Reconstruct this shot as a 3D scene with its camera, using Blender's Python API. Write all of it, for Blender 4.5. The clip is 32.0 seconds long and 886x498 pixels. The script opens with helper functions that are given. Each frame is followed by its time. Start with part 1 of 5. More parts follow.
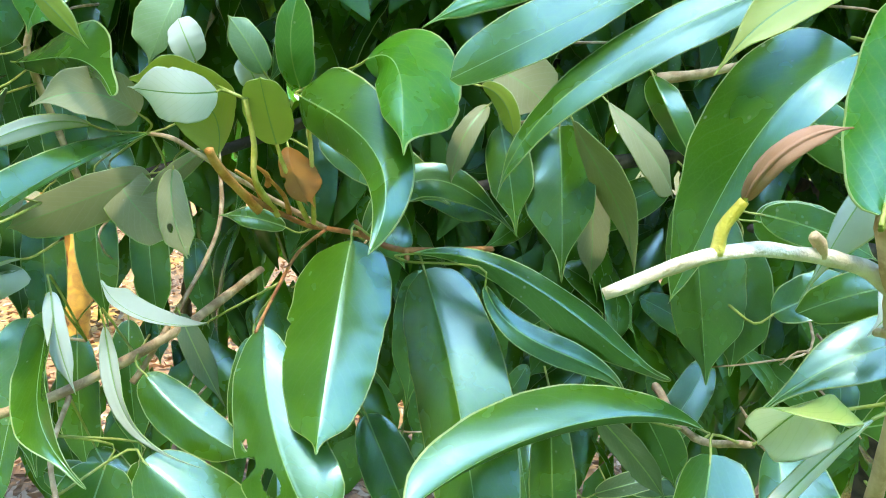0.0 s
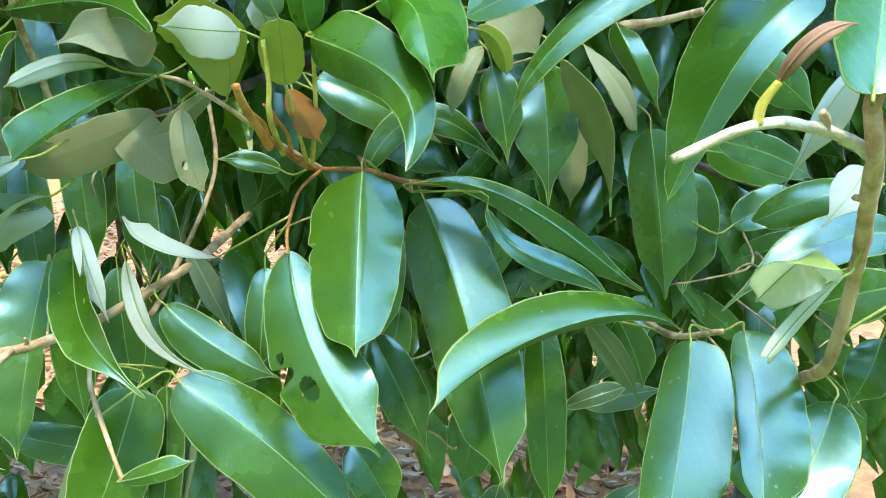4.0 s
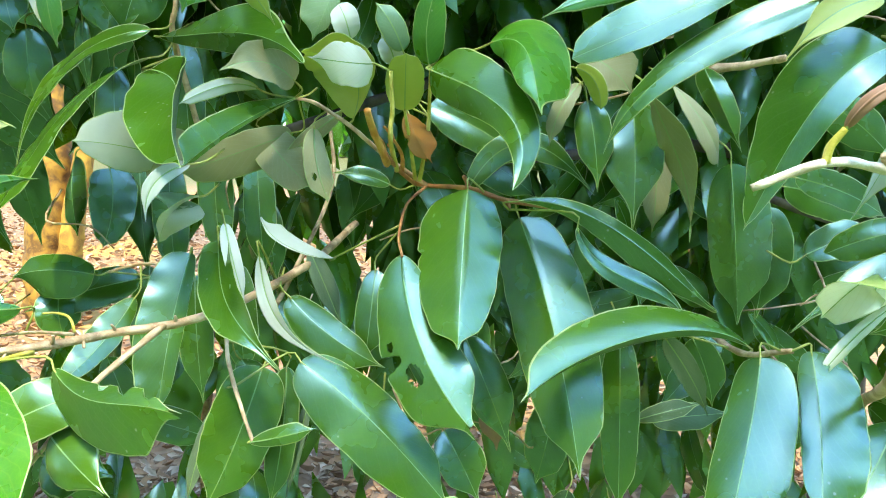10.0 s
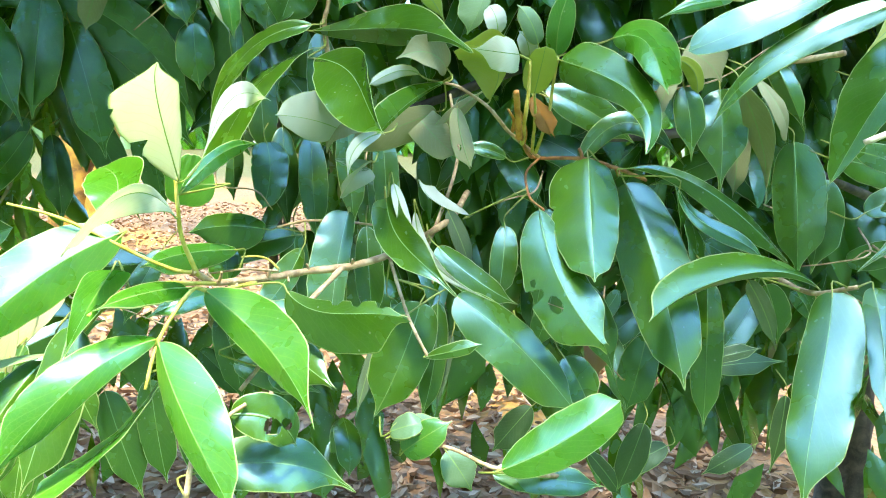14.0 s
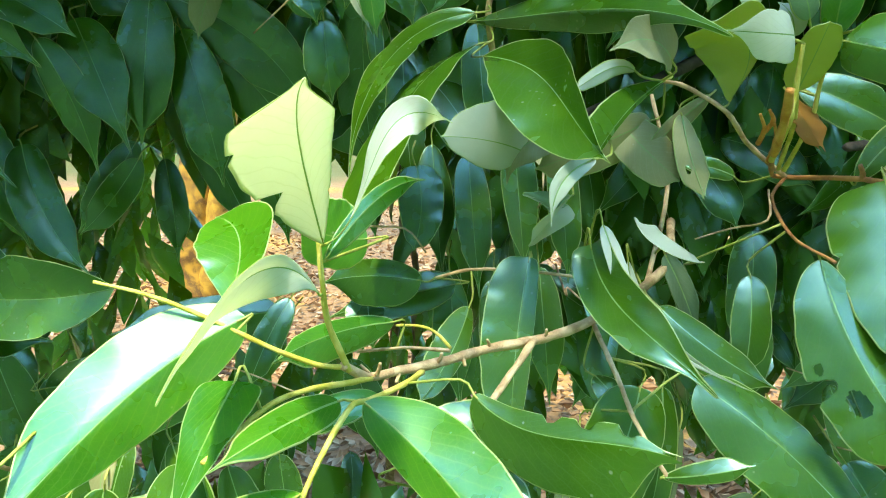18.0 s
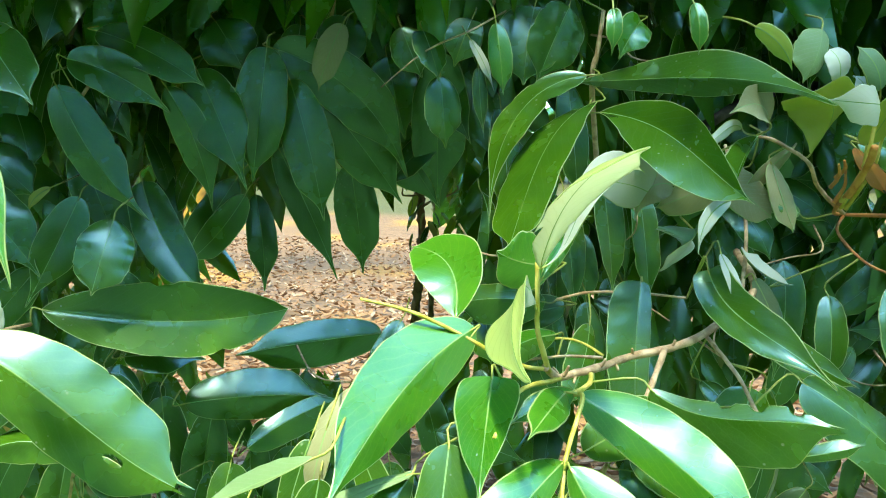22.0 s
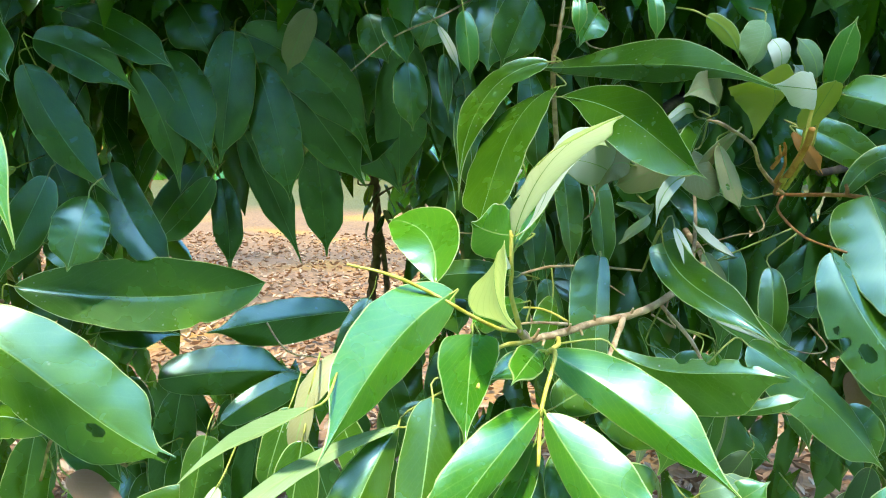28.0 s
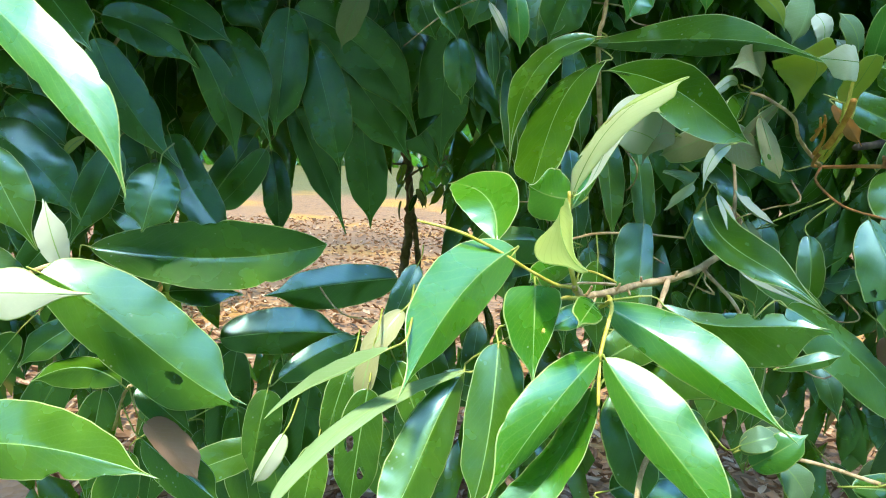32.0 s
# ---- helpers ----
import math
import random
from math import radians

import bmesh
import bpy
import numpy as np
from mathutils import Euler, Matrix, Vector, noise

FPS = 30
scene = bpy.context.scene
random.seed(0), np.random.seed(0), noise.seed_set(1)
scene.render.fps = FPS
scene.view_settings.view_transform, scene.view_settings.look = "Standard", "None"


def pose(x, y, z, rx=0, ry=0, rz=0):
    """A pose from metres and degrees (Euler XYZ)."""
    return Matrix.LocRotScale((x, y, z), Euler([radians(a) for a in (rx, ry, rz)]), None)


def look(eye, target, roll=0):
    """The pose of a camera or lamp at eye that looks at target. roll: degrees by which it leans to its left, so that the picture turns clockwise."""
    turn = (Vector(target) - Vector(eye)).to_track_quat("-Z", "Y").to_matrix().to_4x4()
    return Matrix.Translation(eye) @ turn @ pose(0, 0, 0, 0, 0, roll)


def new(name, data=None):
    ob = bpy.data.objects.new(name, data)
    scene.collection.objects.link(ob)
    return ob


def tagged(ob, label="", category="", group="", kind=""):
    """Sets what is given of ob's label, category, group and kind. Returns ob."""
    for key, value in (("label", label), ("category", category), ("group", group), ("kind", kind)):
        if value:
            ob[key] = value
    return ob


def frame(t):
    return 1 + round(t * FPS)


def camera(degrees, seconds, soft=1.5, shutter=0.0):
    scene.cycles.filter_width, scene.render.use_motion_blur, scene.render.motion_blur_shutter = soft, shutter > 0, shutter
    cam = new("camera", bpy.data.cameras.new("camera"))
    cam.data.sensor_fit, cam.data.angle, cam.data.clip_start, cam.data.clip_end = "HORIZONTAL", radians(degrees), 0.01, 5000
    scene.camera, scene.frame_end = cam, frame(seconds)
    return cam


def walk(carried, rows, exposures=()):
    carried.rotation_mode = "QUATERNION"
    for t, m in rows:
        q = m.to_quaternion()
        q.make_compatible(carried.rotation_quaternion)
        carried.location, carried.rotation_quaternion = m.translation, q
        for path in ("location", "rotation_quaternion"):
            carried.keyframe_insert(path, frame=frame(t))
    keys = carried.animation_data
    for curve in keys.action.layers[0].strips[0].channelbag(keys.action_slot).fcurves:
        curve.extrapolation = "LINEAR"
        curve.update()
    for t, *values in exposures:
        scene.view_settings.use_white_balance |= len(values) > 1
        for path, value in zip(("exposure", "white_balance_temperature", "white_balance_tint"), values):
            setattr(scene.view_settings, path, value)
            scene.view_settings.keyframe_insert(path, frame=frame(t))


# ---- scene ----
cam = camera(61.7, 32.0, soft=1.0)
METRES, EYE, TILT, LEAN, TURN = 1.2, 1.3, -9.0, 0.0, 0.0
ROWS = [
    (0.0, 0.0, 0.0, 0.0, -0.0, 0.0, -0.0),
    (0.5, -0.0392, -0.0429, -0.0052, -3.37, 0.45, 1.86),
    (1.0, -0.0513, -0.056, -0.0161, -6.19, -0.61, 2.49),
    (1.5, -0.059, -0.0612, -0.0116, -5.9, 0.21, 1.91),
    (2.0, -0.061, -0.0476, -0.0135, -5.23, -0.74, 2.52),
    (2.5, -0.0601, -0.0358, -0.0166, -5.81, -1.55, 2.22),
    (4.5, -0.0543, -0.0399, -0.0277, -7.24, -1.99, 1.79),
    (5.0, -0.0591, -0.0432, -0.029, -7.01, -1.6, 1.53),
    (5.5, -0.0648, -0.0427, -0.0281, -6.32, -1.82, 1.71),
    (6.0, -0.0705, -0.0482, -0.0272, -6.07, -1.08, 0.93),
    (6.5, -0.0986, -0.062, -0.0212, -4.87, 0.64, -0.11),
    (7.0, -0.0921, -0.0717, -0.0281, -4.4, 0.38, 0.41),
    (7.5, -0.0898, -0.0665, -0.0341, -3.63, -0.37, -0.29),
    (8.0, -0.0872, -0.0818, -0.0327, -2.43, -0.17, -1.14),
    (8.5, -0.0879, -0.0858, -0.0357, -0.9, -0.31, -1.58),
    (9.0, -0.0784, -0.0877, -0.0324, -1.55, -0.02, -1.08),
    (9.5, -0.079, -0.0867, -0.0327, -1.78, 0.01, -1.15),
    (10.0, -0.0787, -0.0871, -0.033, -2.07, -0.07, -1.45),
    (10.5, -0.0854, -0.0886, -0.0344, -1.87, -0.01, -1.69),
    (11.0, -0.0912, -0.094, -0.0336, -2.49, 0.34, -1.75),
    (11.5, -0.0986, -0.102, -0.0318, -3.08, 0.77, -1.7),
    (12.0, -0.115, -0.1142, -0.0343, -2.98, 0.69, -1.88),
    (12.5, -0.1287, -0.1296, -0.0372, -3.47, 0.81, -1.96),
    (13.0, -0.1388, -0.1457, -0.0449, -4.19, 0.67, -2.01),
    (13.5, -0.1497, -0.17, -0.0527, -4.36, 0.62, -1.76),
    (14.0, -0.1812, -0.1865, -0.0654, -2.44, -0.36, -1.83),
    (14.5, -0.1789, -0.2017, -0.0659, -3.17, 0.09, -2.15),
    (16.5, -0.1707, -0.16, -0.0631, -1.18, -1.52, -0.06),
    (17.0, -0.187, -0.114, -0.0559, -0.38, -2.12, 1.01),
    (17.5, -0.2082, -0.0777, -0.0369, 2.68, -1.42, 0.88),
    (18.0, -0.242, -0.0366, -0.0285, 5.69, -0.98, -0.85),
    (18.5, -0.2546, -0.0157, -0.0262, 7.25, -0.85, -1.44),
    (19.0, -0.2618, -0.0092, -0.0272, 7.17, -0.83, -2.94),
    (19.5, -0.2848, -0.0222, -0.0258, 7.12, -0.51, -2.7),
    (20.0, -0.3089, -0.0503, -0.0256, 6.6, 0.4, -0.96),
    (20.5, -0.308, -0.0766, -0.0261, 3.11, 0.48, 0.5),
    (21.0, -0.3244, -0.0975, -0.0285, 1.45, 0.59, -0.14),
    (21.5, -0.3547, -0.1133, -0.0382, 1.73, 0.87, -1.21),
    (22.0, -0.3643, -0.1227, -0.0347, 1.65, 1.67, -0.76),
    (22.5, -0.3535, -0.117, -0.035, -0.35, 1.78, -0.12),
    (23.0, -0.3502, -0.1059, -0.0393, -1.98, 1.1, 0.15),
    (23.5, -0.3564, -0.1048, -0.0425, -2.32, 0.8, 0.33),
    (24.0, -0.3661, -0.1158, -0.044, -2.08, 1.09, 0.14),
    (24.5, -0.3777, -0.1197, -0.047, -1.93, 0.82, 0.13),
    (25.0, -0.3693, -0.1222, -0.0492, -2.81, 0.8, 0.12),
    (25.5, -0.359, -0.1307, -0.048, -2.87, 1.1, 0.22),
    (27.5, -0.3781, -0.1445, -0.0508, -2.46, 1.28, -0.48),
    (28.0, -0.3835, -0.1478, -0.0511, -2.58, 1.44, -0.51),
    (28.5, -0.3912, -0.1432, -0.052, -2.49, 1.13, -0.5),
    (29.0, -0.3932, -0.14, -0.0575, -2.49, 0.66, -0.53),
    (29.5, -0.3982, -0.1568, -0.0593, -2.69, 0.61, -0.95),
    (30.0, -0.412, -0.171, -0.0597, -2.1, 1.0, -0.78),
    (30.5, -0.4216, -0.1805, -0.0642, -1.99, 0.85, -0.88),
    (31.0, -0.4219, -0.173, -0.0701, -1.96, 0.27, -0.92),
    (31.5, -0.4151, -0.1748, -0.0686, -1.16, 0.44, -0.85),
    (32.0, -0.4118, -0.176, -0.0694, -1.28, 0.44, -1.05),
]
walk(cam, [(t, pose(0, 0, EYE, TILT, LEAN, TURN) @ pose(METRES * x, METRES * y, METRES * z, 90 + pitch, roll, yaw)) for t, x, y, z, yaw, pitch, roll in ROWS], exposures=[(0, 3.62, 6850, 2), (9, 3.64, 6850, 1), (13, 3.82, 6650, 1), (16.5, 3.57, 6800, -3), (17, 3.52, 6800, -4), (18, 3.35, 7200, -11), (18.5, 3.17, 7200, -14), (19, 3.02, 7150, -17), (20, 2.95, 7200, -18), (22, 3.2, 6700, -11), (25, 3.26, 6650, -3), (29, 3.16, 6600, 0), (32, 3.05, 6550, -2)])

# ---- world and sun ----
SUN_ELEV, SUN_AZ = 64.0, 188.0   # height of the sun; compass turn from +y, clockwise
world = bpy.data.worlds.new("sky")
scene.world = world
world.use_nodes = True
wn = world.node_tree
sky = wn.nodes.new("ShaderNodeTexSky")
sky.sky_type, sky.sun_disc = "NISHITA", False
sky.dust_density, sky.ozone_density, sky.air_density = 0.6, 8.0, 1.1
sky.sun_elevation, sky.sun_rotation = radians(SUN_ELEV), radians(SUN_AZ)
wn.links.new(sky.outputs[0], wn.nodes["Background"].inputs[0])
wn.nodes["Background"].inputs[1].default_value = 0.15
sun_to = Vector((math.sin(radians(SUN_AZ)) * math.cos(radians(SUN_ELEV)), math.cos(radians(SUN_AZ)) * math.cos(radians(SUN_ELEV)), math.sin(radians(SUN_ELEV))))
sun = new("sun", bpy.data.lights.new("sun", "SUN"))
sun.data.energy, sun.data.angle, sun.data.color = 1.15, radians(5.0), (1.0, 0.94, 0.84)
sun.matrix_world = look(sun_to * 20, (0, 0, 0))


# ---- materials ----
def nodes_of(name):
    m = bpy.data.materials.new(name)
    m.use_nodes = True
    t = m.node_tree
    t.nodes.clear()
    return m, t, t.nodes.new("ShaderNodeOutputMaterial")


def nd(t, kind, **values):
    n = t.nodes.new(kind)
    for k, v in values.items():
        n.inputs[k].default_value = v
    return n


def mixed(t, fac, a, b, how="MIX"):
    n = t.nodes.new("ShaderNodeMix")
    n.data_type, n.blend_type = "RGBA", how
    for sock, v in ((n.inputs[0], fac), (n.inputs[6], a), (n.inputs[7], b)):
        if isinstance(v, bpy.types.NodeSocket):
            t.links.new(v, sock)
        else:
            sock.default_value = v
    return n.outputs[2]


def sums(t, how, a, b, c=None):
    n = t.nodes.new("ShaderNodeMath")
    n.operation = how
    for sock, v in zip(n.inputs, (a, b, c)):
        if v is None:
            continue
        if isinstance(v, bpy.types.NodeSocket):
            t.links.new(v, sock)
        else:
            sock.default_value = v
    return n.outputs[0]


def ramp(t, v, lo, hi):
    n = t.nodes.new("ShaderNodeMapRange")
    n.interpolation_type = "SMOOTHSTEP"
    t.links.new(v, n.inputs[0])
    n.inputs[1].default_value, n.inputs[2].default_value = lo, hi
    return n.outputs[0]


def leaf_material(name, dark, light, vein, rough, gloss, through_colour, thin, specks=0.0, coat=0.0):
    """A leaf skin: two greens mottled, slanting side veins, fine pores, light shining through."""
    m, t, out = nodes_of(name)
    uv = t.nodes.new("ShaderNodeTexCoord").outputs["UV"]
    obj = t.nodes.new("ShaderNodeTexCoord").outputs["Object"]
    rnd = t.nodes.new("ShaderNodeObjectInfo").outputs["Random"]
    sep = t.nodes.new("ShaderNodeSeparateXYZ")
    t.links.new(uv, sep.inputs[0])
    off = sums(t, "ABSOLUTE", sums(t, "SUBTRACT", sep.outputs[1], 0.5), None)
    wob = nd(t, "ShaderNodeTexNoise", Scale=60.0, Detail=2.0)
    t.links.new(obj, wob.inputs["Vector"])
    lane = sums(t, "FRACT", sums(t, "ADD", sums(t, "MULTIPLY_ADD", off, -7.0, sums(t, "MULTIPLY", sep.outputs[0], 12.0)), sums(t, "MULTIPLY", wob.outputs[0], 0.9)), None)
    line = sums(t, "SUBTRACT", 1.0, ramp(t, sums(t, "ABSOLUTE", sums(t, "SUBTRACT", lane, 0.5), None), 0.0, 0.11))
    big = nd(t, "ShaderNodeTexNoise", Scale=28.0, Detail=3.0)
    t.links.new(obj, big.inputs["Vector"])
    fine = nd(t, "ShaderNodeTexNoise", Scale=420.0, Detail=3.0)
    t.links.new(obj, fine.inputs["Vector"])
    blend = sums(t, "ADD", sums(t, "MULTIPLY", ramp(t, big.outputs[0], 0.35, 0.7), 0.55), sums(t, "MULTIPLY", rnd, 0.5))
    colour = mixed(t, blend, dark, light)
    colour = mixed(t, sums(t, "MULTIPLY", line, 0.26), colour, vein)
    colour = mixed(t, sums(t, "MULTIPLY", ramp(t, fine.outputs[0], 0.5, 0.75), 0.18), colour, light)
    if specks:
        dots = nd(t, "ShaderNodeTexVoronoi", Scale=150.0)
        t.links.new(obj, dots.inputs["Vector"])
        patch = nd(t, "ShaderNodeTexNoise", Scale=18.0, Detail=2.0)
        t.links.new(obj, patch.inputs["Vector"])
        spot = sums(t, "MULTIPLY", sums(t, "SUBTRACT", 1.0, ramp(t, dots.outputs["Distance"], 0.08, 0.2)), ramp(t, patch.outputs[0], 0.58, 0.66))
        colour = mixed(t, sums(t, "MULTIPLY", spot, specks), colour, (0.55, 0.55, 0.35, 1))
    net = nd(t, "ShaderNodeTexVoronoi", Scale=330.0)
    net.feature = "DISTANCE_TO_EDGE"
    t.links.new(obj, net.inputs["Vector"])
    mesh_line = sums(t, "SUBTRACT", 1.0, ramp(t, net.outputs["Distance"], 0.0, 0.10))
    colour = mixed(t, sums(t, "MULTIPLY", mesh_line, 0.14), colour, vein)
    fleck = nd(t, "ShaderNodeTexVoronoi", Scale=55.0)
    t.links.new(obj, fleck.inputs["Vector"])
    colour = mixed(t, sums(t, "MULTIPLY", sums(t, "SUBTRACT", 1.0, ramp(t, fleck.outputs["Distance"], 0.025, 0.055)), 0.55), colour, (0.60, 0.58, 0.42, 1))
    bsdf = nd(t, "ShaderNodeBsdfPrincipled")
    t.links.new(colour, bsdf.inputs["Base Color"])
    t.links.new(sums(t, "MULTIPLY_ADD", big.outputs[0], 0.16, rough - 0.08), bsdf.inputs["Roughness"])
    bsdf.inputs["Specular IOR Level"].default_value, bsdf.inputs["IOR"].default_value = gloss, 1.6 + 0.5 * coat
    # Sheen coloured cyan here, to deepen the blue of the reflected sky.
    bsdf.inputs["Specular Tint"].default_value = (0.66, 1.0, 0.96, 1)
    bump = nd(t, "ShaderNodeBump", Strength=0.22, Distance=0.0004)
    t.links.new(sums(t, "ADD", sums(t, "MULTIPLY", line, -0.14), sums(t, "MULTIPLY", fine.outputs[0], 0.4)), bump.inputs["Height"])
    t.links.new(bump.outputs[0], bsdf.inputs["Normal"])
    lit = nd(t, "ShaderNodeBsdfTranslucent")
    t.links.new(mixed(t, sums(t, "MULTIPLY", line, 0.3), through_colour, vein), lit.inputs["Color"])
    mix = nd(t, "ShaderNodeMixShader", Fac=thin)
    t.links.new(bsdf.outputs[0], mix.inputs[1])
    t.links.new(lit.outputs[0], mix.inputs[2])
    t.links.new(mix.outputs[0], out.inputs[0])
    return m


def bark_material(name, dark, light, rough=0.75, scale=90.0):
    m, t, out = nodes_of(name)
    obj = t.nodes.new("ShaderNodeTexCoord").outputs["Object"]
    big = nd(t, "ShaderNodeTexNoise", Scale=scale, Detail=4.0, Distortion=0.6)
    fine = nd(t, "ShaderNodeTexNoise", Scale=scale * 7, Detail=3.0)
    for n in (big, fine):
        t.links.new(obj, n.inputs["Vector"])
    bsdf = nd(t, "ShaderNodeBsdfPrincipled", Roughness=rough)
    colour = mixed(t, ramp(t, big.outputs[0], 0.35, 0.68), dark, light)
    t.links.new(mixed(t, sums(t, "MULTIPLY", ramp(t, fine.outputs[0], 0.55, 0.7), 0.4), colour, light), bsdf.inputs["Base Color"])
    bump = nd(t, "ShaderNodeBump", Strength=0.6, Distance=0.001)
    t.links.new(sums(t, "ADD", big.outputs[0], fine.outputs[0]), bump.inputs["Height"])
    t.links.new(bump.outputs[0], bsdf.inputs["Normal"])
    t.links.new(bsdf.outputs[0], out.inputs[0])
    return m


UPPER = {
    "mature": leaf_material("mature_leaf_upper", (0.034, 0.100, 0.003, 1), (0.086, 0.200, 0.004, 1), (0.16, 0.30, 0.04, 1), 0.26, 0.95, (0.24, 0.48, 0.01, 1), 0.22, 0.6, 0.35),
    "young": leaf_material("young_leaf_upper", (0.038, 0.17, 0.004, 1), (0.092, 0.27, 0.006, 1), (0.30, 0.48, 0.05, 1), 0.28, 0.95, (0.26, 0.56, 0.01, 1), 0.25, 0.3, 0.35),
    "lime": leaf_material("new_leaf_upper", (0.30, 0.39, 0.05, 1), (0.44, 0.50, 0.11, 1), (0.45, 0.50, 0.16, 1), 0.36, 0.5, (0.55, 0.70, 0.05, 1), 0.42),
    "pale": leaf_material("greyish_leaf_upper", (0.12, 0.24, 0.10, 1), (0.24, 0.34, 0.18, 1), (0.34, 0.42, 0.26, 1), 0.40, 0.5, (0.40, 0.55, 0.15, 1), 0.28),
    "khaki": leaf_material("old_leaf_upper", (0.06, 0.12, 0.03, 1), (0.12, 0.18, 0.05, 1), (0.22, 0.26, 0.12, 1), 0.45, 0.4, (0.25, 0.32, 0.06, 1), 0.22, 0.6),
    "dead": leaf_material("dead_leaf_upper", (0.40, 0.20, 0.11, 1), (0.58, 0.33, 0.20, 1), (0.56, 0.34, 0.22, 1), 0.7, 0.2, (0.55, 0.25, 0.08, 1), 0.25),
}
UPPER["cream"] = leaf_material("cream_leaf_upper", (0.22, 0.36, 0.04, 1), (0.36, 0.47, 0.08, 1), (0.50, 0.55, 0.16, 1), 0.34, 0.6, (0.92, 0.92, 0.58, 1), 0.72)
UPPER["rust"] = leaf_material("rust_leaf", (0.26, 0.10, 0.015, 1), (0.55, 0.26, 0.03, 1), (0.50, 0.26, 0.05, 1), 0.6, 0.3, (0.70, 0.35, 0.04, 1), 0.35)
UNDER = {
    "mature": leaf_material("mature_leaf_under", (0.14, 0.20, 0.09, 1), (0.24, 0.30, 0.15, 1), (0.32, 0.36, 0.20, 1), 0.55, 0.3, (0.16, 0.38, 0.04, 1), 0.22),
    "young": leaf_material("young_leaf_under", (0.20, 0.31, 0.12, 1), (0.30, 0.40, 0.18, 1), (0.40, 0.48, 0.24, 1), 0.5, 0.35, (0.35, 0.58, 0.05, 1), 0.3),
    "lime": leaf_material("new_leaf_under", (0.48, 0.50, 0.10, 1), (0.62, 0.62, 0.20, 1), (0.55, 0.58, 0.20, 1), 0.45, 0.4, (0.60, 0.72, 0.06, 1), 0.32),
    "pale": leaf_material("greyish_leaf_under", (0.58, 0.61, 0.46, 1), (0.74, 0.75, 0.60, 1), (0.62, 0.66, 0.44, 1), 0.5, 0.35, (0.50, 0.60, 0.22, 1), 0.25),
    "khaki": leaf_material("old_leaf_under", (0.31, 0.30, 0.13, 1), (0.46, 0.43, 0.21, 1), (0.50, 0.50, 0.28, 1), 0.55, 0.3, (0.40, 0.46, 0.08, 1), 0.28, 0.3),
    "dead": UPPER["dead"],
    "rust": UPPER["rust"],
    # Cream underside pushed near white: the glare of full sun put into the colour.
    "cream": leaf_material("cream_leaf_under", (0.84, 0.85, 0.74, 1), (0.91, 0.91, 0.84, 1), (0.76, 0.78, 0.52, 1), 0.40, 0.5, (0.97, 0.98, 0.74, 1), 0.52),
}
MARGIN = leaf_material("leaf_margin", (0.36, 0.46, 0.14, 1), (0.52, 0.58, 0.22, 1), (0.5, 0.6, 0.25, 1), 0.4, 0.5, (0.6, 0.7, 0.15, 1), 0.3)
MIDRIB = leaf_material("leaf_midrib", (0.22, 0.37, 0.09, 1), (0.32, 0.47, 0.15, 1), (0.4, 0.5, 0.2, 1), 0.34, 0.5, (0.5, 0.65, 0.12, 1), 0.2)
BARK = {
    "twig": bark_material("twig_bark", (0.42, 0.25, 0.12, 1), (0.76, 0.54, 0.30, 1)),
    "green": bark_material("green_shoot", (0.52, 0.43, 0.05, 1), (0.74, 0.62, 0.15, 1), 0.5),
    "rusty": bark_material("rusty_twig", (0.36, 0.13, 0.04, 1), (0.60, 0.27, 0.08, 1), 0.7),
    "stalk": bark_material("leaf_stalk", (0.30, 0.34, 0.05, 1), (0.46, 0.46, 0.10, 1), 0.5),
    "pale": bark_material("pale_twig", (0.60, 0.47, 0.30, 1), (0.84, 0.72, 0.52, 1), 0.6),
    "cane": bark_material("tan_stem", (0.50, 0.26, 0.13, 1), (0.80, 0.52, 0.32, 1), 0.7, 60.0),
    "orange": bark_material("broken_wood", (0.55, 0.20, 0.03, 1), (0.76, 0.38, 0.09, 1), 0.7),
    "ochre": bark_material("ochre_bark", (0.10, 0.045, 0.008, 1), (0.38, 0.20, 0.02, 1), 0.8, 14.0),
    "gold": bark_material("golden_bark", (0.22, 0.11, 0.015, 1), (0.46, 0.26, 0.03, 1), 0.8, 14.0),
    "sapling": bark_material("sapling_bark", (0.20, 0.115, 0.06, 1), (0.40, 0.26, 0.15, 1), 0.8, 60.0),
    "trunk": bark_material("trunk_bark", (0.035, 0.025, 0.018, 1), (0.12, 0.09, 0.06, 1), 0.85, 30.0),
}


# ---- builders ----
def mesh_of(name, verts, faces, mats, slots=None, uvs=None, smooth=True):
    me = bpy.data.meshes.new(name)
    me.from_pydata([tuple(v) for v in verts], [], faces)
    for m in mats:
        me.materials.append(m)
    if slots is not None:
        me.polygons.foreach_set("material_index", slots)
    if smooth:
        me.polygons.foreach_set("use_smooth", [True] * len(me.polygons))
    if uvs is not None:
        layer = me.uv_layers.new(name="skin")
        loop = np.empty(len(me.loops), dtype=np.int32)
        me.loops.foreach_get("vertex_index", loop)
        layer.data.foreach_set("uv", np.asarray(uvs, dtype=np.float32)[loop].ravel())
    me.update()
    return me


def part(name, me, parent, label=""):
    ob = new(name, me)
    ob.parent = parent
    ob.matrix_parent_inverse = parent.matrix_world.inverted()
    return tagged(ob, label)


